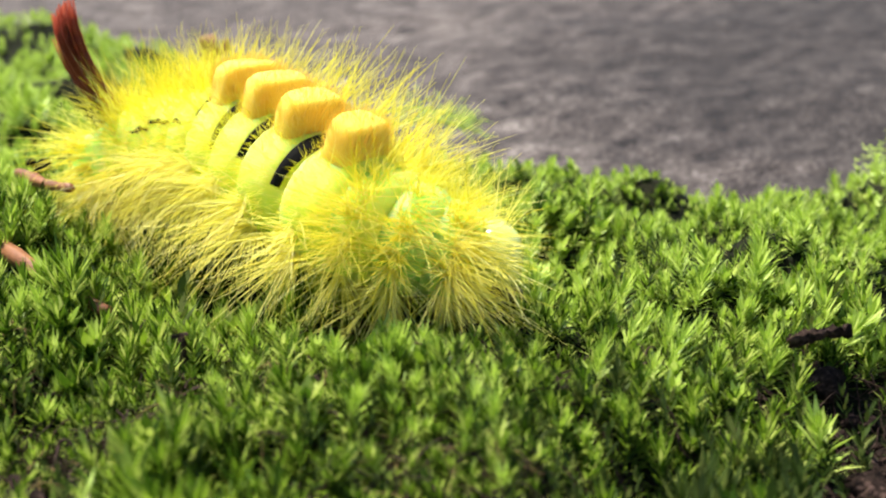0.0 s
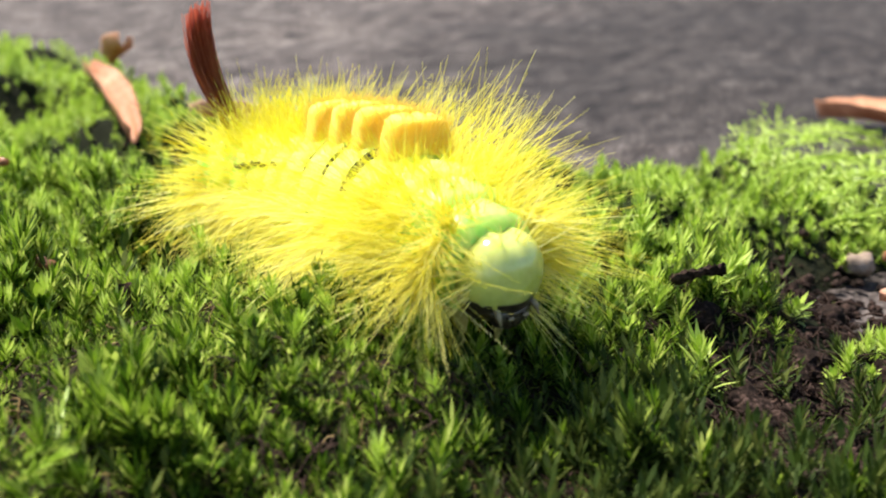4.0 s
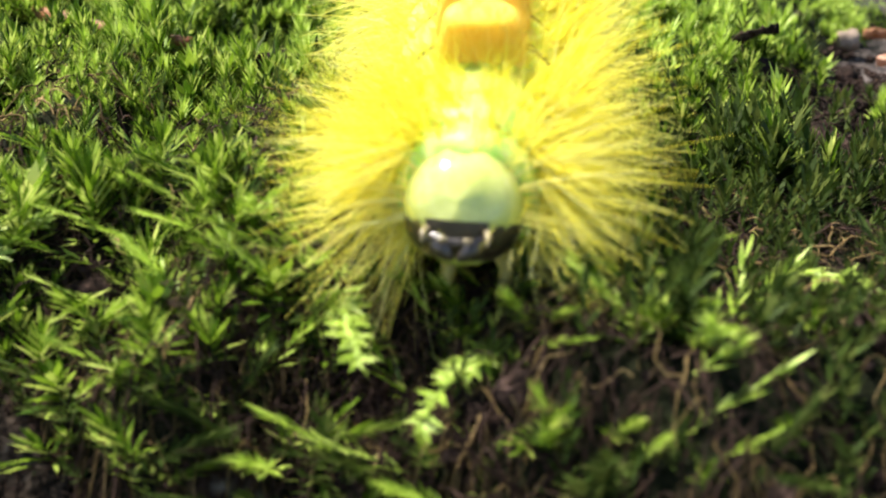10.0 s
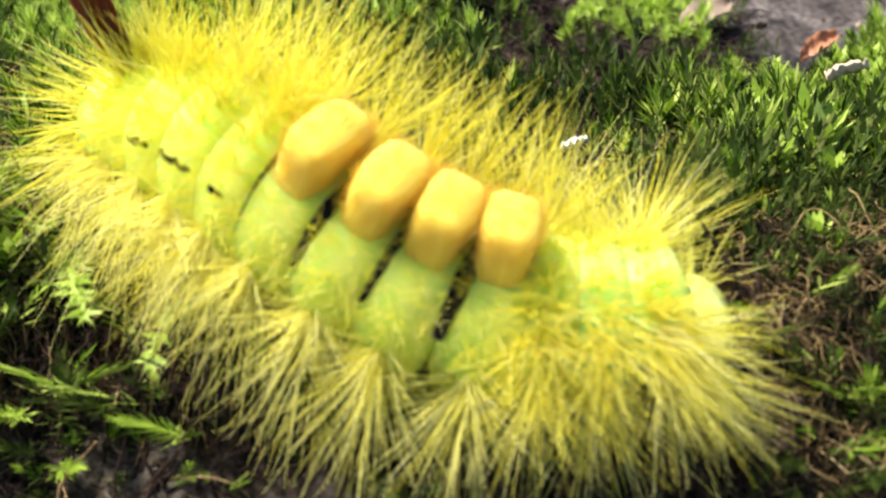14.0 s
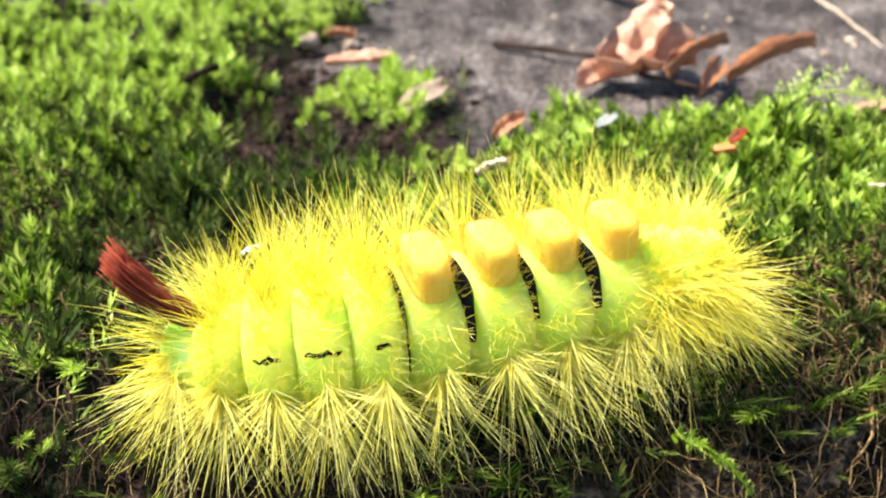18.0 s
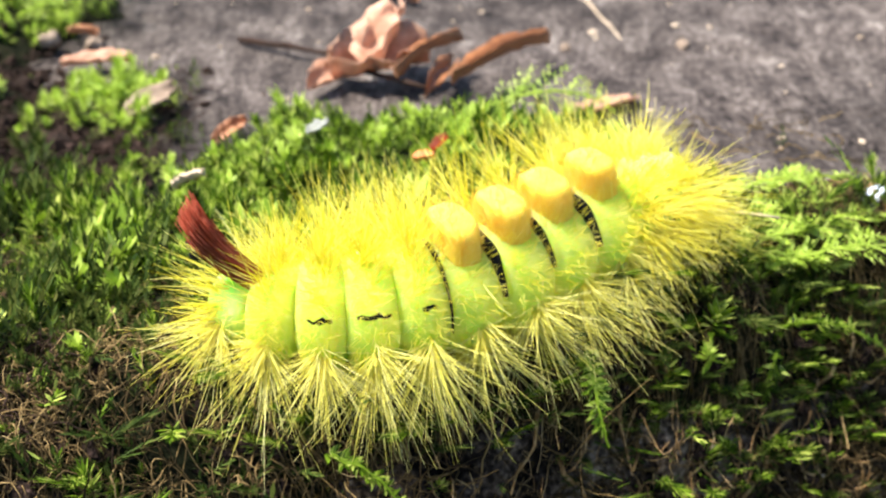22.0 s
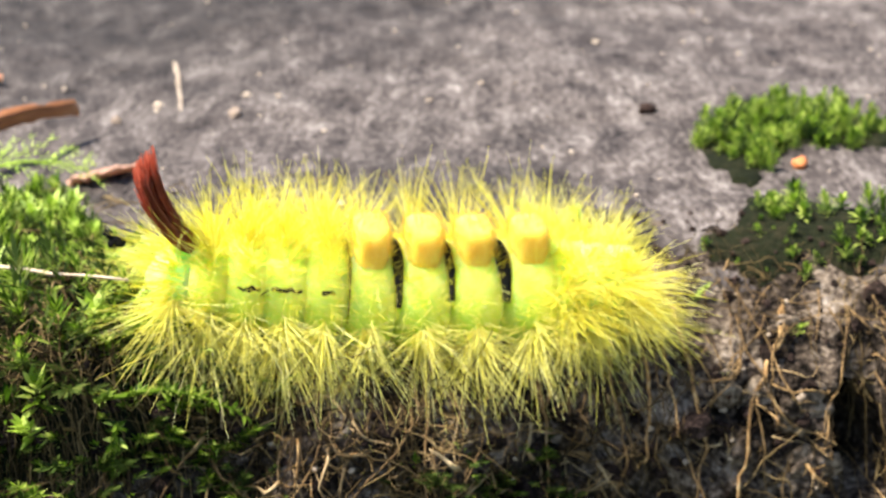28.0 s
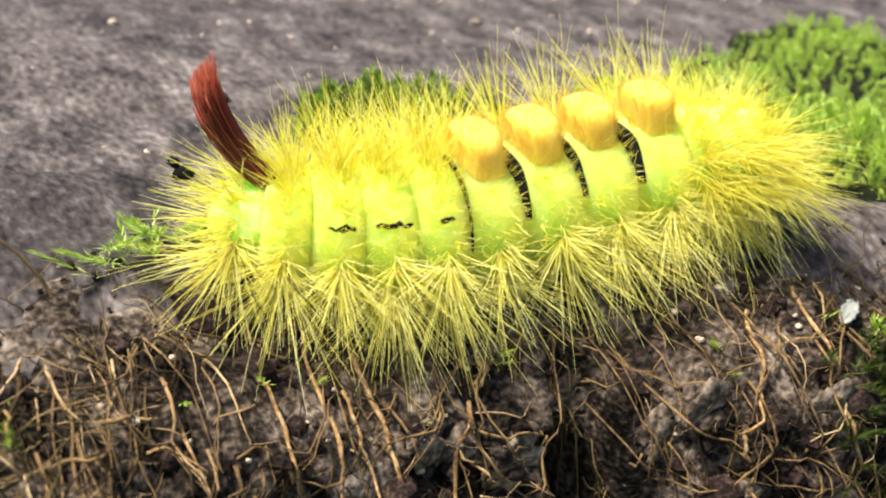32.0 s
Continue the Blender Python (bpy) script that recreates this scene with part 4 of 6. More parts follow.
M_STRAW_ROOT = mottled("pale_root_bark", [(0.3, (0.09, 0.045, 0.016)), (0.5, (0.29, 0.165, 0.065)), (0.72, (0.55, 0.40, 0.20))], 0.12, 0.7, 0.6, 0.03, 0.45, spec=0.12)
for k, (points, radius) in enumerate([([(9.62, 0.5), (9.58, 1.1), (9.5, 1.8)], 0.020), ([(9.88, 0.6), (9.95, 1.3), (9.9, 2.2)], 0.022), ([(9.3, 0.7), (9.34, 1.2), (9.3, 1.9)], 0.018), ([(10.75, 0.6), (10.45, 1.15), (10.1, 2.2)], 0.024), ([(10.45, 1.15), (10.62, 1.4)], 0.014),
                                      ([(10.8, 1.7), (11.0, 2.0), (11.2, 2.6)], 0.020), ([(10.72, 0.7), (10.4, 1.1)], 0.018), ([(12.45, 0.5), (12.3, 0.9), (12.1, 1.15)], 0.020), ([(12.1, 1.1), (12.22, 1.4), (12.3, 1.9)], 0.017), ([(9.75, 0.8), (9.8, 1.3), (10.0, 1.9)], 0.016),
                                      ([(12.9, 0.4), (12.7, 0.8), (12.75, 1.5)], 0.019), ([(8.7, 0.6), (8.85, 1.3), (8.8, 2.1)], 0.014), ([(11.9, 0.3), (12.35, 0.28), (12.9, 0.35)], 0.018), ([(11.0, 0.22), (11.5, 0.2), (12.1, 0.3)], 0.016), ([(7.9, 0.8), (7.75, 1.4), (7.9, 2.0)], 0.014), ([(6.5, 0.5), (6.9, 0.75), (7.3, 0.7)], 0.014), ([(6.2, 0.8), (6.5, 1.2), (6.45, 1.7)], 0.013)]):
    named_root(points, radius, 7300 + k)


def bank_moss(label, u0, u1, v0, v1, count, material, seed, grow):
    r = np.random.default_rng(seed)
    u, v = r.uniform(u0, u1, count), r.uniform(v0, v1, count)
    keep = (r.random(count) < np.clip(0.65 + 1.6 * Nz.at(u, v, 0.35, 33), 0, 1)) & off_cleft(u, v)
    p = bank_at(u[keep], v[keep])
    n = len(p)
    soup = scatter(p[:, 0], p[:, 1], p[:, 2] - 0.02, SPIKY + THIN, grow * r.uniform(0.6, 1.3, n), r.normal(0, 0.5, n), -r.uniform(0.5, 1.5, n), seed + 1)
    return tagged(new("bank_moss", soup.mesh("bank_moss", material)), label, "moss", kind="stuff")


bank_moss("dark green moss mat low on the soil face", 7.7, 8.9, 1.25, 2.2, 130, M_MOSS_DARK, 251, 0.6)
bank_moss("green moss tips low on the soil face", 7.7, 8.9, 1.25, 2.2, 70, M_MOSS, 252, 0.5)
bank_moss("dark green moss on the soil face", 12.7, 13.6, 0.7, 1.9, 110, M_MOSS_DARK, 253, 0.5)
bank_moss("green moss hanging over the lip below the fronds", 4.6, 6.6, 0.1, 1.4, 190, M_MOSS, 255, 0.65)
bank_moss("thin green sprigs hanging on the dark soil face", 4.5, 7.2, 0.6, 2.0, 120, M_MOSS_DARK, 254, 0.6)
for k, (x, v_, s) in enumerate([(10.5, 1.25, 0.17), (10.9, 1.75, 0.15), (11.75, 1.2, 0.18), (12.2, 1.6, 0.15), (9.9, 1.6, 0.12), (11.7, 1.9, 0.14), (12.7, 1.0, 0.15), (8.9, 1.4, 0.11), (10.75, 0.8, 0.13), (13.3, 1.5, 0.15), (9.4, 2.1, 0.15), (10.2, 1.1, 0.1), (11.95, 0.95, 0.12), (10.85, 1.3, 0.16), (12.5, 1.3, 0.12), (9.2, 1.7, 0.1)]):
    p = bank_at(x, v_)
    lv, lf = lump((s * 1.25, s * 0.28, s * 1.2), 400 + k, 0.45)
    ob = new("stone_knob", big_mesh("stone_knob", lv, lf, M_PALE_STONE, True))
    ob.matrix_basis = cm_pose(float(p[0]), float(p[1]) + s * 0.16, float(p[2]), 0, 0, 0)
    tagged(ob, "rough pale stone knob showing through the soil face", "stone knob", "stone knobs in the soil face")


# ---- feather-moss fronds ----
def frond(a, b, seed, wide=0.22, label="bright green feather-moss frond reaching over the edge", material=None):
    r = np.random.default_rng(seed)
    a, b = np.array(a, float), np.array(b, float)
    n = 16
    s = np.linspace(0, 1, n)
    ln = np.linalg.norm(b - a)
    p = a + (b - a) * s[:, None] + np.stack([0 * s, 0 * s, 0.16 * ln * np.sin(s * 2.6)], 1) + np.cumsum(r.normal(0, 0.008, (n, 3)), 0)
    thing = tagged(new("moss_frond"), label, "moss frond", "feather-moss fronds")
    thing.matrix_basis = Matrix.Translation(Vector(a) * CM)
    v, f = tube(p - a, np.linspace(0.02, 0.008, n), 5)
    child("stem", big_mesh("stem", v, f, material or M_FROND), thing)
    soup = Soup()
    t = np.gradient(p, axis=0)
    t /= np.linalg.norm(t, axis=1)[:, None]
    for k in range(int(ln / 0.022)):
        q = r.random()
        i = min(n - 1, int(q * n))
        side = np.cross(t[i], (0, 0, 1.0))
        side *= (1 if k % 2 else -1) / (np.linalg.norm(side) + 1e-9)
        w = wide * (0.45 + 0.75 * math.sin(math.pi * (0.15 + 0.8 * q))) * r.uniform(0.7, 1.2)
        c = p[i] - a + t[i] * r.uniform(-0.03, 0.03)
        way = side * 0.85 + t[i] * 0.75 + np.array([0, 0, r.normal(0.12, 0.25)])
        way /= np.linalg.norm(way)
        up = np.cross(way, t[i])
        up /= np.linalg.norm(up) + 1e-9
        e = np.cross(way, up) * 0.016
        for j in range(4):
            m0, m1 = c + way * w * j / 4, c + way * w * (j + 0.3) / 4
            for g in (1, -1):
                tip = m1 + way * 0.055 + g * e * 2.4 + up * 0.012 * r.normal()
                soup.add([m0 - e * 0.5, m0 + e * 0.5, m1 + g * e * 1.6, tip], [(0, 1, 2), (0, 2, 3)])
    child("foliage", soup.mesh("foliage", material or M_FROND), thing, kind="stuff")


FRONDS = [((6.0, -1.5, 0.12), (7.25, -1.23, -0.05)), ((5.6, -1.28, 0.16), (6.7, -1.1, 0.02)), ((5.5, -1.72, 0.12), (6.8, -1.52, -0.05)), ((5.3, -1.5, 0.18), (6.3, -1.38, 0.06)), ((5.2, -1.9, 0.10), (6.2, -1.88, -0.02)), ((5.8, -1.97, 0.1), (7.15, -1.73, -0.1)), ((5.6, -2.4, -0.2), (6.6, -2.32, -0.5)), ((6.0, -0.8, 0.15), (6.8, -0.57, 0.02)), ((5.6, -1.1, 0.25), (6.7, -0.95, 0.05)),
          ((4.2, -0.85, 0.3), (5.05, -1.2, 0.05)), ((6.0, -2.25, -0.35), (6.58, -2.1, -0.72)), ((5.5, -2.2, -0.3), (5.58, -2.45, -0.9)), ((5.75, -2.5, -0.35), (5.62, -2.6, -0.75)), ((4.25, -2.95, 0.0), (4.36, -3.45, -0.5)), ((2.5, -3.7, -0.2), (2.95, -3.85, -0.6)),
          ((-2.88, -3.9, 0.3), (-2.74, -4.2, 0.2)), ((-0.95, -2.8, 0.32), (-0.6, -3.2, 0.2)), ((-3.25, -3.1, 0.25), (-2.95, -3.6, 0.1)), ((-2.2, -3.6, 0.15), (-2.45, -4.1, -0.1)), ((-3.3, -3.3, 0.1), (-3.45, -3.75, -0.25)),
          ((-1.6, 5.6, 0.4), (-0.25, 6.15, 0.15)), ((-1.4, 4.9, 0.4), (-0.15, 5.35, 0.12)), ((-1.9, 6.3, 0.4), (-1.2, 7.4, 0.2)),
          ((13.2, -2.2, -0.3), (13.4, -2.6, -0.9)), ((-5.2, -2.6, 0.3), (-4.7, -3.3, 0.2)), ((-5.6, -3.0, 0.3), (-4.8, -3.6, 0.1))]
BROAD_FRONDS = [((-2.1, 5.2, 0.35), (-1.15, 6.5, 0.32)), ((-2.3, 5.6, 0.35), (-1.75, 6.7, 0.3)), ((-1.4, 3.8, 0.35), (-0.2, 5.1, 0.3)), ((-1.2, 3.5, 0.3), (-0.15, 4.5, 0.25)), ((-1.9, 4.5, 0.35), (-1.0, 5.6, 0.3)),
                ((-6.7, 4.3, 0.4), (-5.7, 4.85, 0.35)), ((-6.6, 3.8, 0.4), (-5.7, 3.7, 0.35)), ((-7.2, 4.9, 0.4), (-6.2, 5.4, 0.35)), ((3.9, 0.9, 0.3), (4.9, 1.15, 0.15))]
for k, (a, b) in enumerate(FRONDS):
    low = -3 < a[0] < -0.5 and a[1] < 0
    front = a[0] > 2 and a[1] < -2.1
    frond(a, b, 800 + k, 0.06 if low else 0.06 if front else 0.15, material=M_MOSS if front else M_FROND)
for k, (a, b) in enumerate(BROAD_FRONDS):
    frond(a, b, 860 + k, 0.42, "broad yellow-green feather-moss frond")


# ---- dry threads over the worn lip ----
def thread_mat(name, label, count, x0, x1, d0, d1, ln0, ln1, thin, material, seed, rise=0.09):
    """Thin bent stalks lying in a tangle on the bed."""
    r = np.random.default_rng(seed)
    x, d = r.uniform(x0, x1, count), d0 + (d1 - d0) * r.random(count) ** 1.2
    y = edge(x) + d
    keep = r.random(count) < np.clip(0.75 + 1.4 * Nz.at(x, y, 0.8, 21), 0.1, 1)
    x, y = x[keep], y[keep]
    n, m = len(x), 7
    ang = r.uniform(0, 6.283, n)[:, None] + np.cumsum(r.normal(0, 0.55, (n, m)), 1)
    step = (r.uniform(ln0, ln1, n) / m)[:, None]
    px, py = x[:, None] + np.cumsum(np.cos(ang) * step, 1), y[:, None] + np.cumsum(np.sin(ang) * step, 1)
    s = np.linspace(0, 1, m)[None]
    pz = bed_z(px, py) + 0.02 + rise * r.random((n, 1)) + rise * 1.2 * np.sin(3.14 * s) * r.random((n, 1)) + rise * 0.5 * r.normal(0, 1, (n, 1)) * s
    p = np.stack([px, py, pz], -1)
    t = np.gradient(p, axis=1)
    t /= np.linalg.norm(t, axis=2)[..., None] + 1e-9
    a = np.cross(t, np.array([0.31, 0.2, 0.93]))
    a /= np.linalg.norm(a, axis=2)[..., None] + 1e-9
    b = np.cross(t, a)
    w = (thin * r.uniform(0.5, 1.6, (n, 1)) * (1 - 0.5 * s))[..., None]
    ring = np.stack([p + w * (a * math.cos(k * 2.0944) + b * math.sin(k * 2.0944)) for k in range(3)], 2)
    f = []
    for i in range(m - 1):
        for k in range(3):
            q = (k + 1) % 3
            f += [(i * 3 + k, i * 3 + q, i * 3 + 3 + q), (i * 3 + k, i * 3 + 3 + q, i * 3 + 3 + k)]
    f = np.array(f)
    return tagged(new(name, big_mesh(name, ring.reshape(-1, 3), (f[None] + np.arange(n)[:, None, None] * m * 3).reshape(-1, 3), material, True)), label, "dry moss", kind="stuff")


thread_mat("dry_moss_threads", "tangled dry brown moss stalks along the slab's lip", 8500, 0.3, 7.5, -0.75, 1.2, 0.15, 0.5, 0.0058, M_THREAD, 91)
# twig-dark colour puts the shade of this stretch into the stalks
thread_mat("dry_moss_threads", "blackish moss stalks along the slab's lip", 5500, -6, 0.6, -0.75, 1.4, 0.15, 0.5, 0.006, M_BARK, 88)
thread_mat("dry_moss_threads", "a few dry moss stalks among the blackish ones", 2600, -4.5, 0.6, -0.75, 1.6, 0.15, 0.45, 0.005, M_THREAD, 87)
thread_mat("dry_moss_threads", "thin dry stalks among the moss", 2600, -6, 7, 0.9, 3.2, 0.2, 0.5, 0.006, M_THREAD, 92, 0.06)
thread_mat("dry_moss_threads", "thin root threads on the stone's lip", 2200, 7, 17, -0.7, 0.5, 0.12, 0.4, 0.0045, M_THREAD, 93, 0.05)


def bank_threads(name, label, count, x0, x1, v0, v1, thin, material, seed):
    """Short kinked fibres standing off the soil face in all directions."""
    r = np.random.default_rng(seed)
    u, v = r.uniform(x0, x1, count), r.uniform(v0, v1, count)
    keep = (r.random(count) < np.clip(0.7 + 1.5 * Nz.at(u, v, 0.6, 23), 0.08, 1)) & off_cleft(u, v)
    u, v = u[keep], v[keep]
    n, m = len(u), 6
    p = bank_at(u, v)[:, None] + np.zeros((n, m, 3))
    way = r.normal(0, 1, (n, 3)) * np.array([1.0, 0.55, 1.0]) + np.array([0, -0.35, 0.1])
    way /= np.linalg.norm(way, axis=1)[:, None]
    kink = np.cumsum(r.normal(0, 0.38, (n, m, 3)), 1)
    step = way[:, None] + kink
    step /= np.linalg.norm(step, axis=2)[..., None]
    step *= (r.gamma(3, 0.11, n) / m)[:, None, None]
    p = p + np.cumsum(step, 1) - step[:, :1]
    a = np.cross(step, np.array([0.31, 0.2, 0.93]))
    a /= np.linalg.norm(a, axis=2)[..., None] + 1e-9
    b = np.cross(step, a)
    b /= np.linalg.norm(b, axis=2)[..., None] + 1e-9
    w = (thin * r.lognormal(0, 0.45, (n, 1)) * np.linspace(1, 0.45, m)[None])[..., None]
    ring = np.stack([p + w * (a * math.cos(k * 2.0944) + b * math.sin(k * 2.0944)) for k in range(3)], 2)
    f = []
    for i in range(m - 1):
        for k in range(3):
            q = (k + 1) % 3
            f += [(i * 3 + k, i * 3 + q, i * 3 + 3 + q), (i * 3 + k, i * 3 + 3 + q, i * 3 + 3 + k)]
    f = np.array(f)
    return tagged(new(name, big_mesh(name, ring.reshape(-1, 3), (f[None] + np.arange(n)[:, None, None] * m * 3).reshape(-1, 3), material, True)), label, "roots", kind="stuff")


bank_threads("root_fibres", "fine tan root fibres bristling from the soil face", 4200, 6, 17.5, 0.2, 2.8, 0.0042, M_THREAD, 94)
bank_threads("root_fibres", "fine dark fibres in the soil below the moss", 8500, 0.5, 8, 0.2, 2.4, 0.0055, M_THREAD, 95)
br = np.random.default_rng(96)
bu, bv = br.uniform(5, 17.5, 1100), br.uniform(0.25, 2.6, 1100)
bu = np.where(off_cleft(bu, bv), bu, bu + 0.8)
bp = bank_at(bu, bv)
crumbs("soil_crumbs", "mixed crumbs and flakes stuck to the soil face", bp[:, 0], bp[:, 1] - 0.01, bp[:, 2], br.gamma(1.5, 0.022, 1100) + 0.008, M_CLOD, 97)
crumbs("grit", "pale crumbs stuck to the soil face", bp[::6, 0] + 0.05, bp[::6, 1] - 0.03, bp[::6, 2] + 0.03, br.uniform(0.008, 0.03, len(bp[::6])), M_STRAW, 98)
tx, ty = br.normal(-0.3, 0.38, 320), br.normal(0.35, 0.6, 320)
crumbs("soil_crumbs", "reddish-brown crumbs heaped on the bare soil between mosses", tx, ty, bed_z(tx, ty) + 0.015, br.gamma(1.6, 0.024, 320) + 0.012, M_CLOD, 100)
tx, ty = br.normal(-0.35, 0.6, 420), br.normal(1.0, 0.9, 420)
crumbs("soil_crumbs", "fine crumbs on the bare soil between mosses", tx, ty, bed_z(tx, ty) + 0.01, br.gamma(1.5, 0.014, 420) + 0.006, M_CLOD, 99)
thread_mat("dry_moss_threads", "dry stalks on the bare soil between mosses", 1100, -1.8, 1.0, 4.2, 7.0, 0.15, 0.45, 0.006, M_BARK, 89, 0.06)
thread_mat("dry_moss_threads", "dark stalks in the gaps of the moss", 2600, -5, 0.5, 1.2, 4.6, 0.15, 0.45, 0.006, M_BARK, 86, 0.07)
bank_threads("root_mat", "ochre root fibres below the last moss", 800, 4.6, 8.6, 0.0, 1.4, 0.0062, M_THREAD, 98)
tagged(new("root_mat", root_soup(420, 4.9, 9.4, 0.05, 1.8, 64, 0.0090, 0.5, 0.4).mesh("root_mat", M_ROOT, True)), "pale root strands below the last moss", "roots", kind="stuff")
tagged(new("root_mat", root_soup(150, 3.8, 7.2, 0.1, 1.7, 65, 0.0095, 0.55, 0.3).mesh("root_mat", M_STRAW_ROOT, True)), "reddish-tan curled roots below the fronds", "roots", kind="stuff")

bank_threads("root_fibres", "black fibres on the soil face below the green moss", 5000, -6.5, 1.0, 0.0, 1.6, 0.0075, M_BARK, 99)
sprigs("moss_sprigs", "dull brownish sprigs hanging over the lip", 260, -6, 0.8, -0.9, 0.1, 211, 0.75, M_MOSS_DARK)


# ---- caterpillar ----
SEGMENTS = [("anal_segment", 0.015, 0.27), ("abdomen_segment", 0.085, 0.36), ("abdomen_segment", 0.16, 0.41), ("abdomen_segment", 0.235, 0.43), ("abdomen_segment", 0.315, 0.44),
            ("abdomen_segment", 0.40, 0.44), ("abdomen_segment", 0.505, 0.44), ("abdomen_segment", 0.605, 0.44), ("abdomen_segment", 0.715, 0.43),
            ("thorax_segment", 0.785, 0.40), ("thorax_segment", 0.85, 0.37), ("thorax_segment", 0.91, 0.33)]
HALF = (0.20, 0.185, 0.19, 0.20, 0.20, 0.235, 0.235, 0.235, 0.24, 0.21, 0.19, 0.18)
KNOTS = np.array([0.0, 0.40, 0.74, 1.0])


def barrel(radius, half, material, name, squash=0.95, taper=0.0):
    """A rounded ring of the body, along x, with a soft dorsal ridge and warts at its sides."""
    n, m = 20, 9
    v, f = [], []
    for i in range(m):
        s = -1 + 2 * i / (m - 1)
        r = radius * (1 - 0.24 * abs(s) ** 3.0) * (1 + taper * s)
        if taper and s < 0:
            r *= math.sqrt(max(0.05, 1 - s * s * 0.95))
        if i in (0, m - 1):
            r *= 0.72
        for j in range(n):
            a = 2 * np.pi * j / n
            wart = 1 + 0.07 * sum(math.exp(-((math.atan2(math.sin(a - w), math.cos(a - w)) / 0.22) ** 2)) for w in (-0.55, 0.1, 3.04, 3.69)) * math.exp(-(s / 0.5) ** 2)
            v.append((half * s, r * wart * math.cos(a), r * squash * wart * math.sin(a)))
    for i in range(m - 1):
        for j in range(n):
            k = (j + 1) % n
            f.append((i * n + j, (i + 1) * n + j, (i + 1) * n + k, i * n + k))
    f += [tuple(range(n)), tuple((m - 1) * n + j for j in reversed(range(n)))]
    return mesh_of(name, v, f, material)


def hairs(name, roots, ways, lengths, width, material, droop, seed):
    """Thin, bent, tapering hairs in one mesh."""
    r = np.random.default_rng(seed)
    n = len(roots)
    ways = ways / np.linalg.norm(ways, axis=1)[:, None]
    side = np.cross(ways, r.normal(0, 1, (n, 3)))
    side /= np.linalg.norm(side, axis=1)[:, None]
    other = np.cross(ways, side)
    rows = []
    steps = (0, 0.35, 0.7, 1.0)
    sway = r.normal(0, 0.09, (n, 3))
    for s in steps:
        c = roots + ways * (lengths * s)[:, None] + (sway * s * s) * lengths[:, None] + np.array([0, 0, -1.0]) * (droop * lengths * s * s)[:, None]
        w = width * (1 - 0.82 * s)
        for k in range(3):
            a = k * 2.0944
            rows.append(c + w * (side * math.cos(a) + other * math.sin(a)))
    v = np.stack(rows, 1).reshape(-1, 3)
    f = []
    for i in range(3):
        for k in range(3):
            q = (k + 1) % 3
            f += [(i * 3 + k, i * 3 + q, i * 3 + 3 + q), (i * 3 + k, i * 3 + 3 + q, i * 3 + 3 + k)]
    f = np.array(f)
    return big_mesh(name, v, (f[None] + np.arange(n)[:, None, None] * 12).reshape(-1, 3), material)


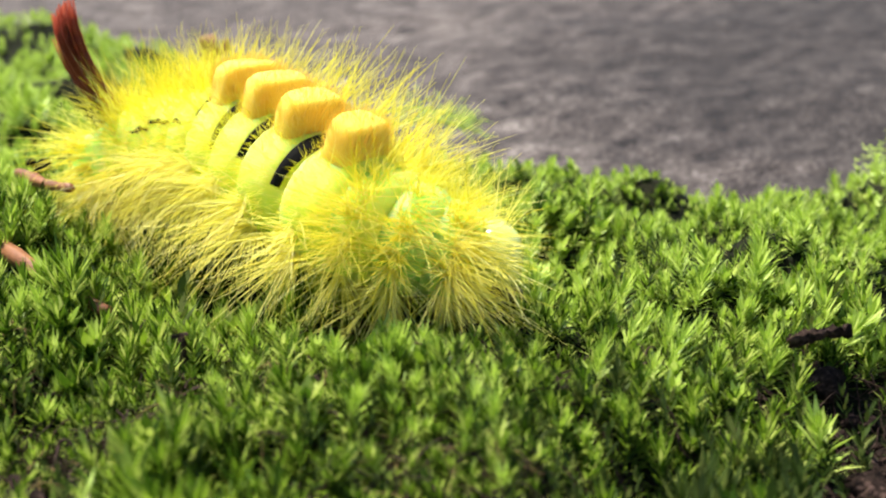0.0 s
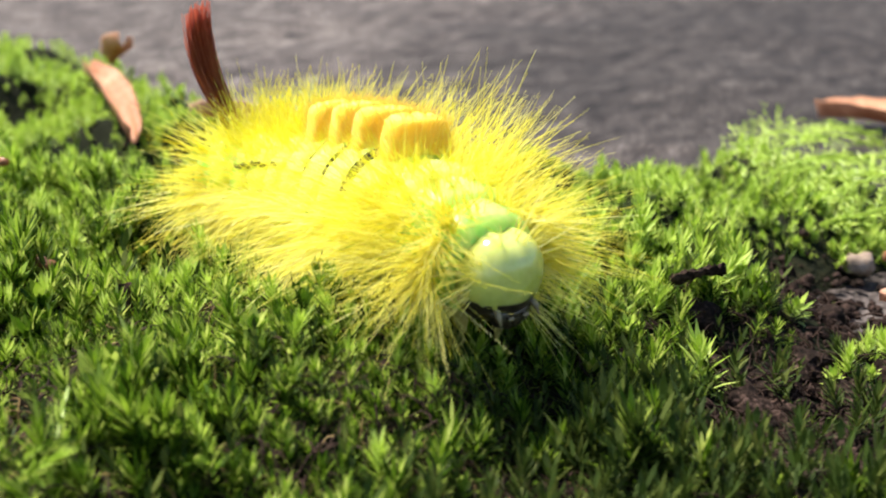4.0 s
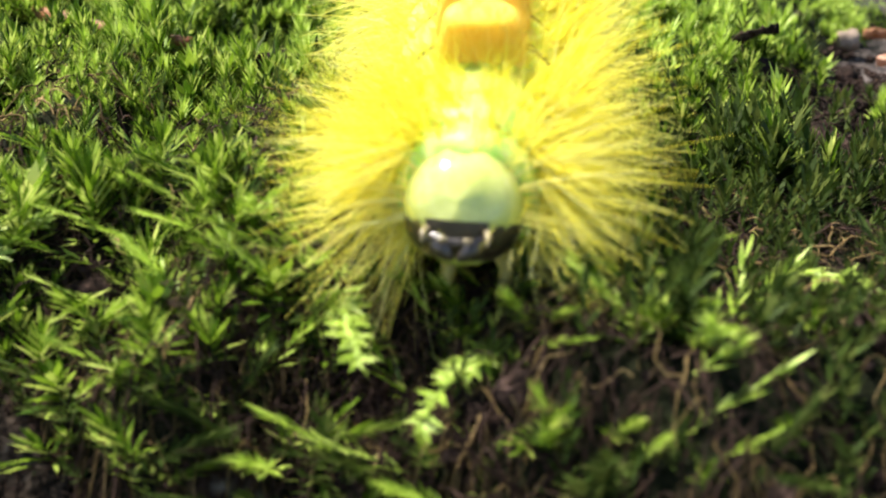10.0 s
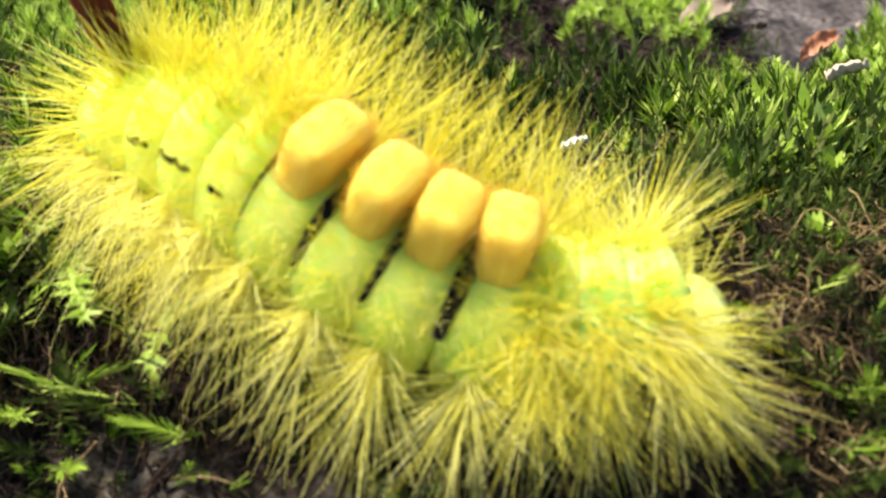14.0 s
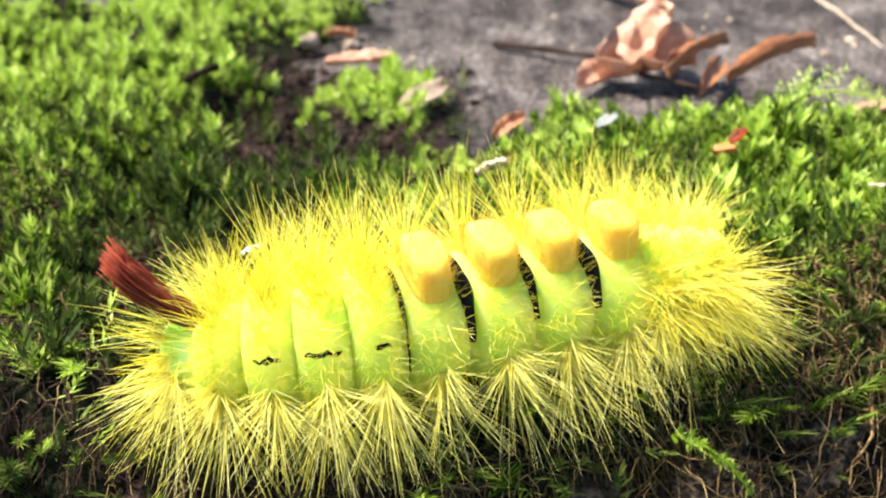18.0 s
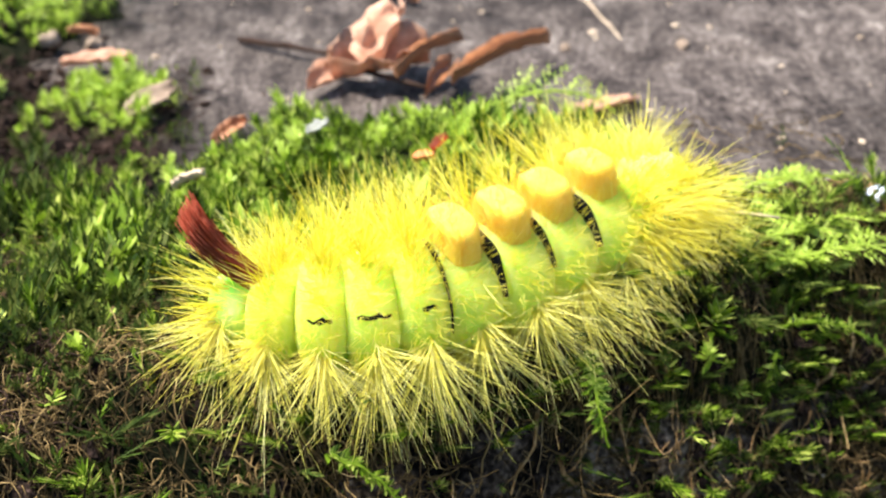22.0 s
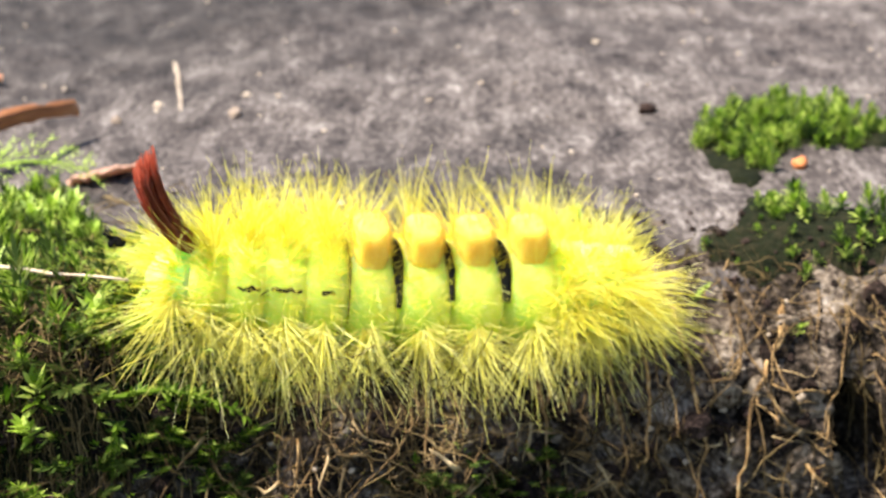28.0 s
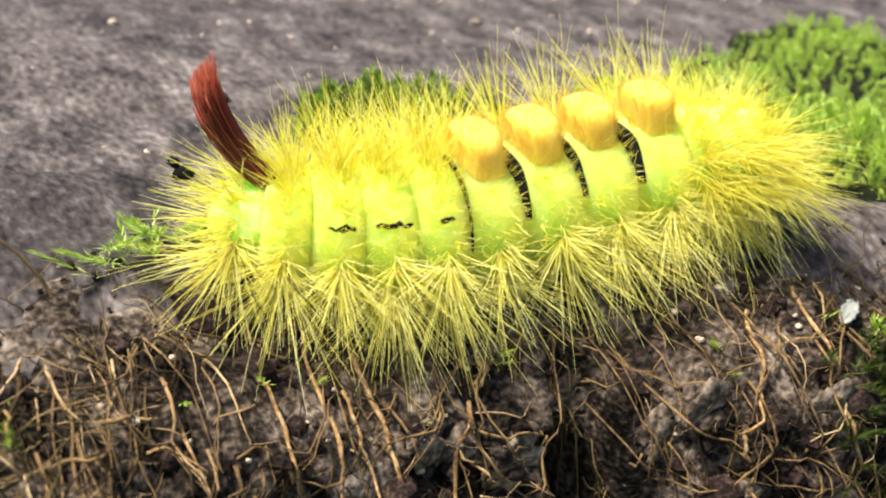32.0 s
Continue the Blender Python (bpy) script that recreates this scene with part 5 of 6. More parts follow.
def segment_hair(radius, half, index, seed):
    """Hair of one ring: fans from single warts low on the flanks, softer tufts higher up."""
    r = np.random.default_rng(seed)
    # wart angle, hairs, angular spread round the body, spread along it, length
    side = [(-0.58, 60, 0.36, 0.62, 0.58), (-0.18, 36, 0.34, 0.60, 0.52)]
    if index > 8:
        side = [(-0.72, 44, 0.34, 0.50, 0.56), (-0.28, 32, 0.32, 0.50, 0.52)]
    if index < 9:
        side += [(-0.02, 9, 0.30, 0.5, 0.42)]
    if index in (5, 6, 7, 8):
        side += [(0.40, 4, 0.25, 0.4, 0.22)]
    elif index > 8:
        if index == 11:
            side += [(-0.1, 30, 0.30, 0.40, 0.56)]
        side += [(0.05, 44, 0.32, 0.50, 0.52), (0.48, 38, 0.32, 0.50, 0.48), (0.85, 22, 0.34, 0.5, 0.40), (1.25, 14, 0.40, 0.6, 0.26)]
    elif index == 0:
        side += [(0.35, 12, 0.30, 0.5, 0.40), (0.88, 12, 0.26, 0.5, 0.36)]
    else:
        side += [(0.35, 5, 0.30, 0.5, 0.22), (0.90, 18, 0.26, 0.45, 0.34), (1.18, 27, 0.28, 0.45, 0.38), (1.45, 20, 0.22, 0.45, 0.38)]
    a, spread, fore, ln, low = [], [], [], [], []
    for angle, count, wide, along, length in side:
        for q in (angle, np.pi - angle):
            tilt, turn, k = r.normal(0, 0.14), r.normal(0, 0.22), max(4, int((1.7 if angle < 0 else 2.2) * count * r.uniform(0.7, 1.3)))
            a.append(np.full(k, q))
            spread.append(tilt + r.normal(0, wide, k))
            fore.append(turn + r.normal(0, along, k))
            if q > 1.7 and angle > 0.3 and 0 < index < 5:
                k = max(3, int(0.35 * k))
                a[-1], spread[-1], fore[-1] = a[-1][:k], spread[-1][:k], fore[-1][:k]
            ln.append(length * r.uniform(0.4, 1.2, k) * r.uniform(0.82, 1.15))
            low.append(np.full(k, angle < 0.0))
    # short soft down all over, and a taller row along the left flank
    k = 30 if index > 8 else 8 if 5 <= index else 40
    a.append(r.uniform(-0.9, np.pi + 0.9, k))
    spread.append(r.normal(0, 0.5, k))
    fore.append(r.normal(0, 0.6, k))
    ln.append(r.uniform(0.08, 0.22, k))
    low.append(np.zeros(k, bool))
    if 1 < index < 10:
        k = 66
        a.append(np.full(k, 0.55))
        spread.append(r.normal(0.25, 0.30, k))
        fore.append(r.normal(0, 0.42, k))
        ln.append(r.uniform(0.42, 0.72, k))
        low.append(np.zeros(k, bool))
    if index == 11:
        k = 170
        a.append(np.where(r.random(k) < 0.5, r.uniform(-0.3, 0.75, k), np.pi - r.uniform(-0.3, 0.75, k)))
        spread.append(r.normal(0, 0.25, k))
        fore.append(r.uniform(0.0, 0.5, k))
        ln.append(r.uniform(0.40, 0.76, k))
        low.append(r.random(k) < 0.4)
    if index < 2:
        k = 110
        a.append(r.uniform(-0.9, np.pi + 0.9, k))
        spread.append(r.normal(0, 0.2, k))
        fore.append(r.uniform(-1.1, 0.2, k))
        ln.append(r.uniform(0.3, 0.58, k))
        low.append(r.random(k) < 0.4)
    a, spread, fore, ln, low = (np.concatenate(k) for k in (a, spread, fore, ln, low))
    n = len(a)
    tight = low | ((a == 0.55) & (ln > 0.35))
    if index < 2:
        fore -= (1.2 if index == 0 else 0.4) * r.random(n)
        ln *= 1.05
    if index >= 10:
        fore += (0.35 if index == 10 else 0.9) * r.random(n)
    b = a + r.normal(0, 0.05, n) + np.where(low, 0, r.normal(0, 0.10, n))
    root = np.stack([half * np.where(tight, 0.08, 0.24) * r.normal(0, 1, n), radius * 0.97 * np.cos(b), radius * 0.93 * np.sin(b)], 1)
    way = np.stack([np.sin(fore), np.cos(fore) * np.cos(a + spread), np.cos(fore) * np.sin(a + spread)], 1)
    return root, way, ln, low


def brush_form(a, h, grow):
    """A place on the brush at the angle a and the height h: a block with rounded corners, domed, hanging over the flanks."""
    c, s = np.cos(a), np.sin(a)
    k = np.clip((h - 0.62) / 0.38, 0, 1)
    q = np.sqrt(1 - 0.80 * k ** 3.2)
    sx, sy = 0.118 + 0.022 * np.sin(h * 2.2), grow * (0.30 - 0.115 * h)
    x, y = sx * q * np.sign(c) * np.abs(c) ** 0.55, sy * q * np.sign(s) * np.abs(s) ** 0.72
    return x, y, 0.07 + 0.545 * np.sin(h * 1.5708) - 0.35 * y * y


def brush_block(seed, grow):
    """The dense cropped brush on the back."""
    r = np.random.default_rng(seed)
    n, m = 28, 11
    h, a = np.meshgrid(np.linspace(0, 1, m), np.arange(n) * 2 * np.pi / n, indexing="ij")
    x, y, z = brush_form(a, h, grow * 0.96)
    g = 1 + r.normal(0, 0.014, a.shape)
    v = np.stack([x * g * 0.94, y * g, z - 0.014], -1).reshape(-1, 3).tolist()
    f = []
    for i in range(m - 1):
        for j in range(n):
            k = (j + 1) % n
            f.append((i * n + j, i * n + k, (i + 1) * n + k, (i + 1) * n + j))
    v.append((0, 0, 0.606))
    f += [((m - 1) * n + j, (m - 1) * n + (j + 1) % n, len(v) - 1) for j in range(n)]
    return mesh_of("brush", v, f, M_BRUSH)


def brush_bristles(seed, grow):
    """The hair of the brush: upright strands all round and over its top, cut to nearly one height."""
    r = np.random.default_rng(seed)
    n = 3000
    a, h = r.uniform(0, 6.283, n), r.uniform(0.08, 1.0, n) ** 0.8
    x, y, z = brush_form(a, h, grow)
    top = np.where(h > 0.88, np.sqrt(r.random(n)), 1)
    x, y = x * top, y * top
    way = np.stack([x * 0.55, y * 0.42, np.full(n, 0.20)], 1)
    way /= np.linalg.norm(way, axis=1)[:, None]
    way += r.normal(0, 0.09, (n, 3))
    ln = r.uniform(0.10, 0.16, n)
    tip = np.stack([x, y, z], 1) + r.normal(0, 0.010, (n, 3)) + way * np.where(r.random(n) < 0.05, 0.05, 0.0)[:, None]
    return hairs("bristles", tip - way * ln[:, None], way, ln, 0.0026, M_BRUSH_HAIR, 0.0, seed)


def saddle(radius, wide, reach):
    """A black velvety band over the back in the groove between two rings."""
    n, v, f = 26, [], []
    for i, s in enumerate((-1.0, -0.5, 0.0, 0.5, 1.0)):
        for j in range(n):
            a = -reach + (np.pi + 2 * reach) * j / (n - 1)
            w = wide * (0.12 + 0.88 * max(0.0, math.sin(min(max(a, 0.02), np.pi - 0.02))) ** 0.8) * (1 + 0.12 * math.sin(7 * a))
            r = radius * (1.0 - 0.10 * s * s)
            v.append((s * w, r * math.cos(a), r * 0.97 * math.sin(a)))
    for i in range(4):
        for j in range(n - 1):
            f.append((i * n + j, i * n + j + 1, (i + 1) * n + j + 1, (i + 1) * n + j))
    return mesh_of("black_band", v, f, M_BLACK)


def dash(half, radius, angle, size):
    """A short ragged black mark on the skin."""
    r = np.random.default_rng(int(angle * 100 + half * 50))
    n, v, f = 9, [], []
    for i in range(n):
        s = -1 + 2 * i / (n - 1)
        w = 0.048 * size * (1 - 0.5 * s * s) * r.uniform(0.45, 1.3)
        mid = angle + 0.014 * r.normal()
        for k in (-1, 1):
            a = mid + k * w
            rr = radius * (1.01 - 0.05 * abs(s) ** 3)
            v.append((half * 0.75 * s, rr * math.cos(a), rr * 0.95 * math.sin(a)))
    f = [(2 * i, 2 * i + 1, 2 * i + 3, 2 * i + 2) for i in range(n - 1)]
    return mesh_of("black_mark", v, f, M_BLACK)


def leg_mesh(name, true_leg):
    if true_leg:
        pts, rad = [(0, 0, 0), (0.03, 0.05, -0.10), (0.06, 0.04, -0.19), (0.10, 0.0, -0.25)], [0.055, 0.045, 0.03, 0.008]
    else:
        pts, rad = [(0, 0, 0), (0, 0.02, -0.09), (0, 0.01, -0.16), (0, -0.03, -0.19)], [0.10, 0.085, 0.075, 0.06]
    v, f = tube(pts, rad, 8)
    return mesh_of(name, v, f, M_LEG)


def tuft_mesh(seed):
    """A narrow pencil of bristles that bends upwards to a blunt end."""
    r = np.random.default_rng(seed)
    soup = Soup()
    s = np.linspace(0, 1, 7)
    for _ in range(520):
        a, q, ln = r.uniform(0, 6.283), math.sqrt(r.random()), r.uniform(0.70, 1.0)
        k = s * ln
        wide = 0.066 + 0.034 * np.sin(1.9 * k)
        p = np.stack([-0.92 * k + 0.10 * k ** 3, q * wide * math.cos(a) + 0 * k, 0.30 * k ** 2.2 + q * wide * math.sin(a)], 1)
        p[:, 1:] += np.outer(k ** 2, r.normal(0, 0.022, 2))
        v, f = tube(p, 0.0065 * (1 - 0.6 * s), 3)
        soup.add(v, f)
    return soup.mesh("tail_tuft", M_PENCIL, True)


def build_caterpillar():
    root = tagged(new("caterpillar"), "yellow-green hairy caterpillar with four ochre brushes and red tail tuft", "caterpillar")
    parts = []
    true_leg, proleg = leg_mesh("leg", True), leg_mesh("proleg", False)
    for i, (name, u, radius) in enumerate(SEGMENTS):
        half = HALF[i]
        skin = M_GREEN_SKIN if i in (0, 10, 11) else M_SKIN
        seg = child(name, barrel(radius, half, skin, name, taper=0.0 if i else 0.15), root)
        root_, way, ln, low = segment_hair(radius, half, i, 500 + i)
        child("hair", hairs("hair", root_[~low], way[~low], ln[~low], 0.0036 if i > 8 else 0.0042, M_HAIR, 0.04, 600 + i), seg, "bright yellow hair", kind="stuff")
        child("fringe_hair", hairs("fringe_hair", root_[low], way[low], ln[low], 0.0038, M_PALE_HAIR, 0.08, 650 + i), seg, "pale yellow fringe", kind="stuff")
        r = np.random.default_rng(680 + i)
        k = 220 if i in (0, 9, 10, 11) else 1200
        a = r.uniform(-0.9, np.pi + 0.9, k)
        base = np.stack([half * r.uniform(-0.75, 0.75, k), radius * 0.96 * np.cos(a), radius * 0.92 * np.sin(a)], 1)
        way = np.stack([r.normal(0, 0.7, k), np.cos(a) + r.normal(0, 0.3, k), np.sin(a) + r.normal(0, 0.3, k)], 1)
        child("down", hairs("down", base, way, r.uniform(0.04, 0.15, k), 0.0021, M_HAIR, 0.05, 690 + i), seg, "short yellow down", kind="stuff")
        if i in (5, 6, 7, 8):
            child("brush", brush_block(700 + i, 1.32 - 0.055 * i), seg, "dense ochre brush of cropped hair")
            child("bristles", brush_bristles(720 + i, 1.32 - 0.055 * i), seg, kind="stuff")
        if i in (4, 5, 6, 7):
            wide, reach = {4: (0.020, 0.1), 5: (0.062, -0.25), 6: (0.050, -0.38), 7: (0.078, -0.34)}[i]
            band = child("black_band", saddle(radius * 0.955, wide, reach), seg, "black velvety band between two rings")
            band.location.x = (SEGMENTS[i + 1][1] - u) * 0.5 * 3.75 * CM
        if i in (2, 3, 4):
            for side in (1, -1):
                a = 0.50 if side > 0 else np.pi - 0.50
                child("black_mark", dash((0.11, 0.15, 0.07)[i - 2], radius * 1.025, a, 1.0), seg)
        if i in (0, 3, 4, 5, 6):
            for side in (1, -1):
                leg = child("proleg", proleg, seg)
                leg.matrix_basis = cm_pose(0, side * radius * 0.45, -radius * 0.80, 0, 0, 0 if side > 0 else 180)
        if i >= 9:
            for side in (1, -1):
                leg = child("leg", true_leg, seg)
                leg.matrix_basis = cm_pose(0.02, side * radius * 0.4, -radius * 0.82, 0, 0, 0)
        if i == 1:
            tuft = child("tail_tuft", tuft_mesh(9), seg, "long curved crimson tail tuft", kind="stuff")
            v, f = tube([(0.02, 0, 0), (-0.3, 0, 0.025), (-0.55, 0, 0.10), (-0.74, 0, 0.20)], [0.03, 0.036, 0.032, 0.018], 10)
            child("tuft_core", mesh_of("tuft_core", v, f, M_PENCIL), tuft)
        if i == 0:
            v, f = lump((0.06, 0.05, 0.05), 5, 0.3)
            pellet = child("dropping", big_mesh("dropping", v, f, M_BLACK, True), seg, "black pellet caught in the tail hair")
            pellet.location = Vector((-0.42, 0.22, 0.12)) * CM
            v, f = lump((0.04, 0.035, 0.035), 8, 0.3)
            pellet = child("dropping", big_mesh("dropping", v, f, M_BLACK, True), seg, "black pellet caught in the tail hair")
            pellet.location = Vector((-0.50, 0.24, 0.17)) * CM
        if i == 11:
            v, f = lump((0.022, 0.018, 0.012), 6, 0.2)
            speck = child("speck", big_mesh("speck", v, f, M_BLACK, True), seg, "dark speck on the neck")
            speck.location = Vector((-0.02, 0.11, radius * 0.88)) * CM
        parts.append((seg, u))
    # head
    v, f = [], []
    n, m = 20, 11
    for i in range(m):
        p = np.pi * i / (m - 1)
        for j in range(n):
            a = 2 * np.pi * j / n
            x = 0.20 * math.cos(p)
            rr = 0.268 * math.sin(p) ** 0.85
            y, z = rr * math.cos(a), rr * math.sin(a) * 1.0
            z *= 1 - 0.12 * math.exp(-(y / 0.035) ** 2) * (z > 0)
            x *= 1 - 0.10 * math.exp(-((abs(y) - 0.05 - 0.25 * (z + 0.2)) / 0.02) ** 2) * (x > 0)
            v.append((x, y, z))
    for i in range(m - 1):
        for j in range(n):
            k = (j + 1) % n
            f.append((i * n + j, i * n + k, (i + 1) * n + k, (i + 1) * n + j))
    head = child("head", mesh_of("head", v, f, M_HEAD), root, "shiny pale yellow-green head capsule")
    w, g = [], []
    for i in range(7):
        lat = radians(-15 - 7.5 * i)
        for j in range(21):
            lon = radians(-100 + 10 * j)
            rim = 0.006 * math.sin(math.pi * i / 6)
            cut = 1 - 0.10 * math.exp(-(lon / 0.35) ** 2) * (i == 0)
            w.append(((0.203 + rim) * math.cos(lat * cut) * math.cos(lon), (0.270 + rim) * math.cos(lat * cut) * math.sin(lon), (0.268 + rim) * math.sin(lat * (1.6 - 0.6 * cut))))
    for i in range(6):
        for j in range(20):
            g.append((i * 21 + j, (i + 1) * 21 + j, (i + 1) * 21 + j + 1, i * 21 + j + 1))
    child("face_mask", mesh_of("face_mask", w, g, M_JAW), head, "glossy dark brown lower face")
    for side in (1, -1):
        v, f = tube([(0.08, side * 0.08, -0.14), (0.15, side * 0.06, -0.195), (0.17, side * 0.012, -0.235)], [0.07, 0.055, 0.016], 8)
        child("mandible", mesh_of("mandible", v, f, M_JAW), head, "dark jaw")
        v, f = tube([(0.13, side * 0.12, -0.10), (0.19, side * 0.14, -0.13), (0.22, side * 0.14, -0.17)], [0.022, 0.016, 0.006], 6)
        child("antenna", mesh_of("antenna", v, f, M_PALP), head)
    v, f = tube([(0.10, 0.16, -0.125), (0.14, 0.10, -0.155), (0.155, 0, -0.165), (0.14, -0.10, -0.155), (0.10, -0.16, -0.125)], [0.028, 0.04, 0.03, 0.04, 0.028], 10)
    child("lip", mesh_of("lip", v, f, M_JAW), head, "dark band across the mouth")
    for side in (1, -1):
        for y, x in ((0.055, 0.205),):
            v, f = lump((0.013, 0.022, 0.013), 40 + int(100 * y) + side, 0.1)
            palp = child("palp", big_mesh("palp", v, f, M_PALP, True), head, "brownish palp")
            palp.location = Vector((x, side * y, -0.155)) * CM
    r = np.random.default_rng(77)
    n = 110
    a = r.uniform(-0.5, 3.64, n)
    way = np.stack([-0.3 + 0.6 * r.random(n), np.cos(a), 0.6 * np.sin(a)], 1)
    base = way * np.array([0.15, 0.2, 0.2])
    child("hair", hairs("hair", base, way, r.uniform(0.15, 0.55, n), 0.005, M_PALE_HAIR, 0.1, 78), head, kind="stuff")
    parts.append((head, 0.97))
    return root, parts, tuft, SEGMENTS[1][2]


CATERPILLAR, BODY, TAIL_TUFT, TUFT_HEIGHT = build_caterpillar()


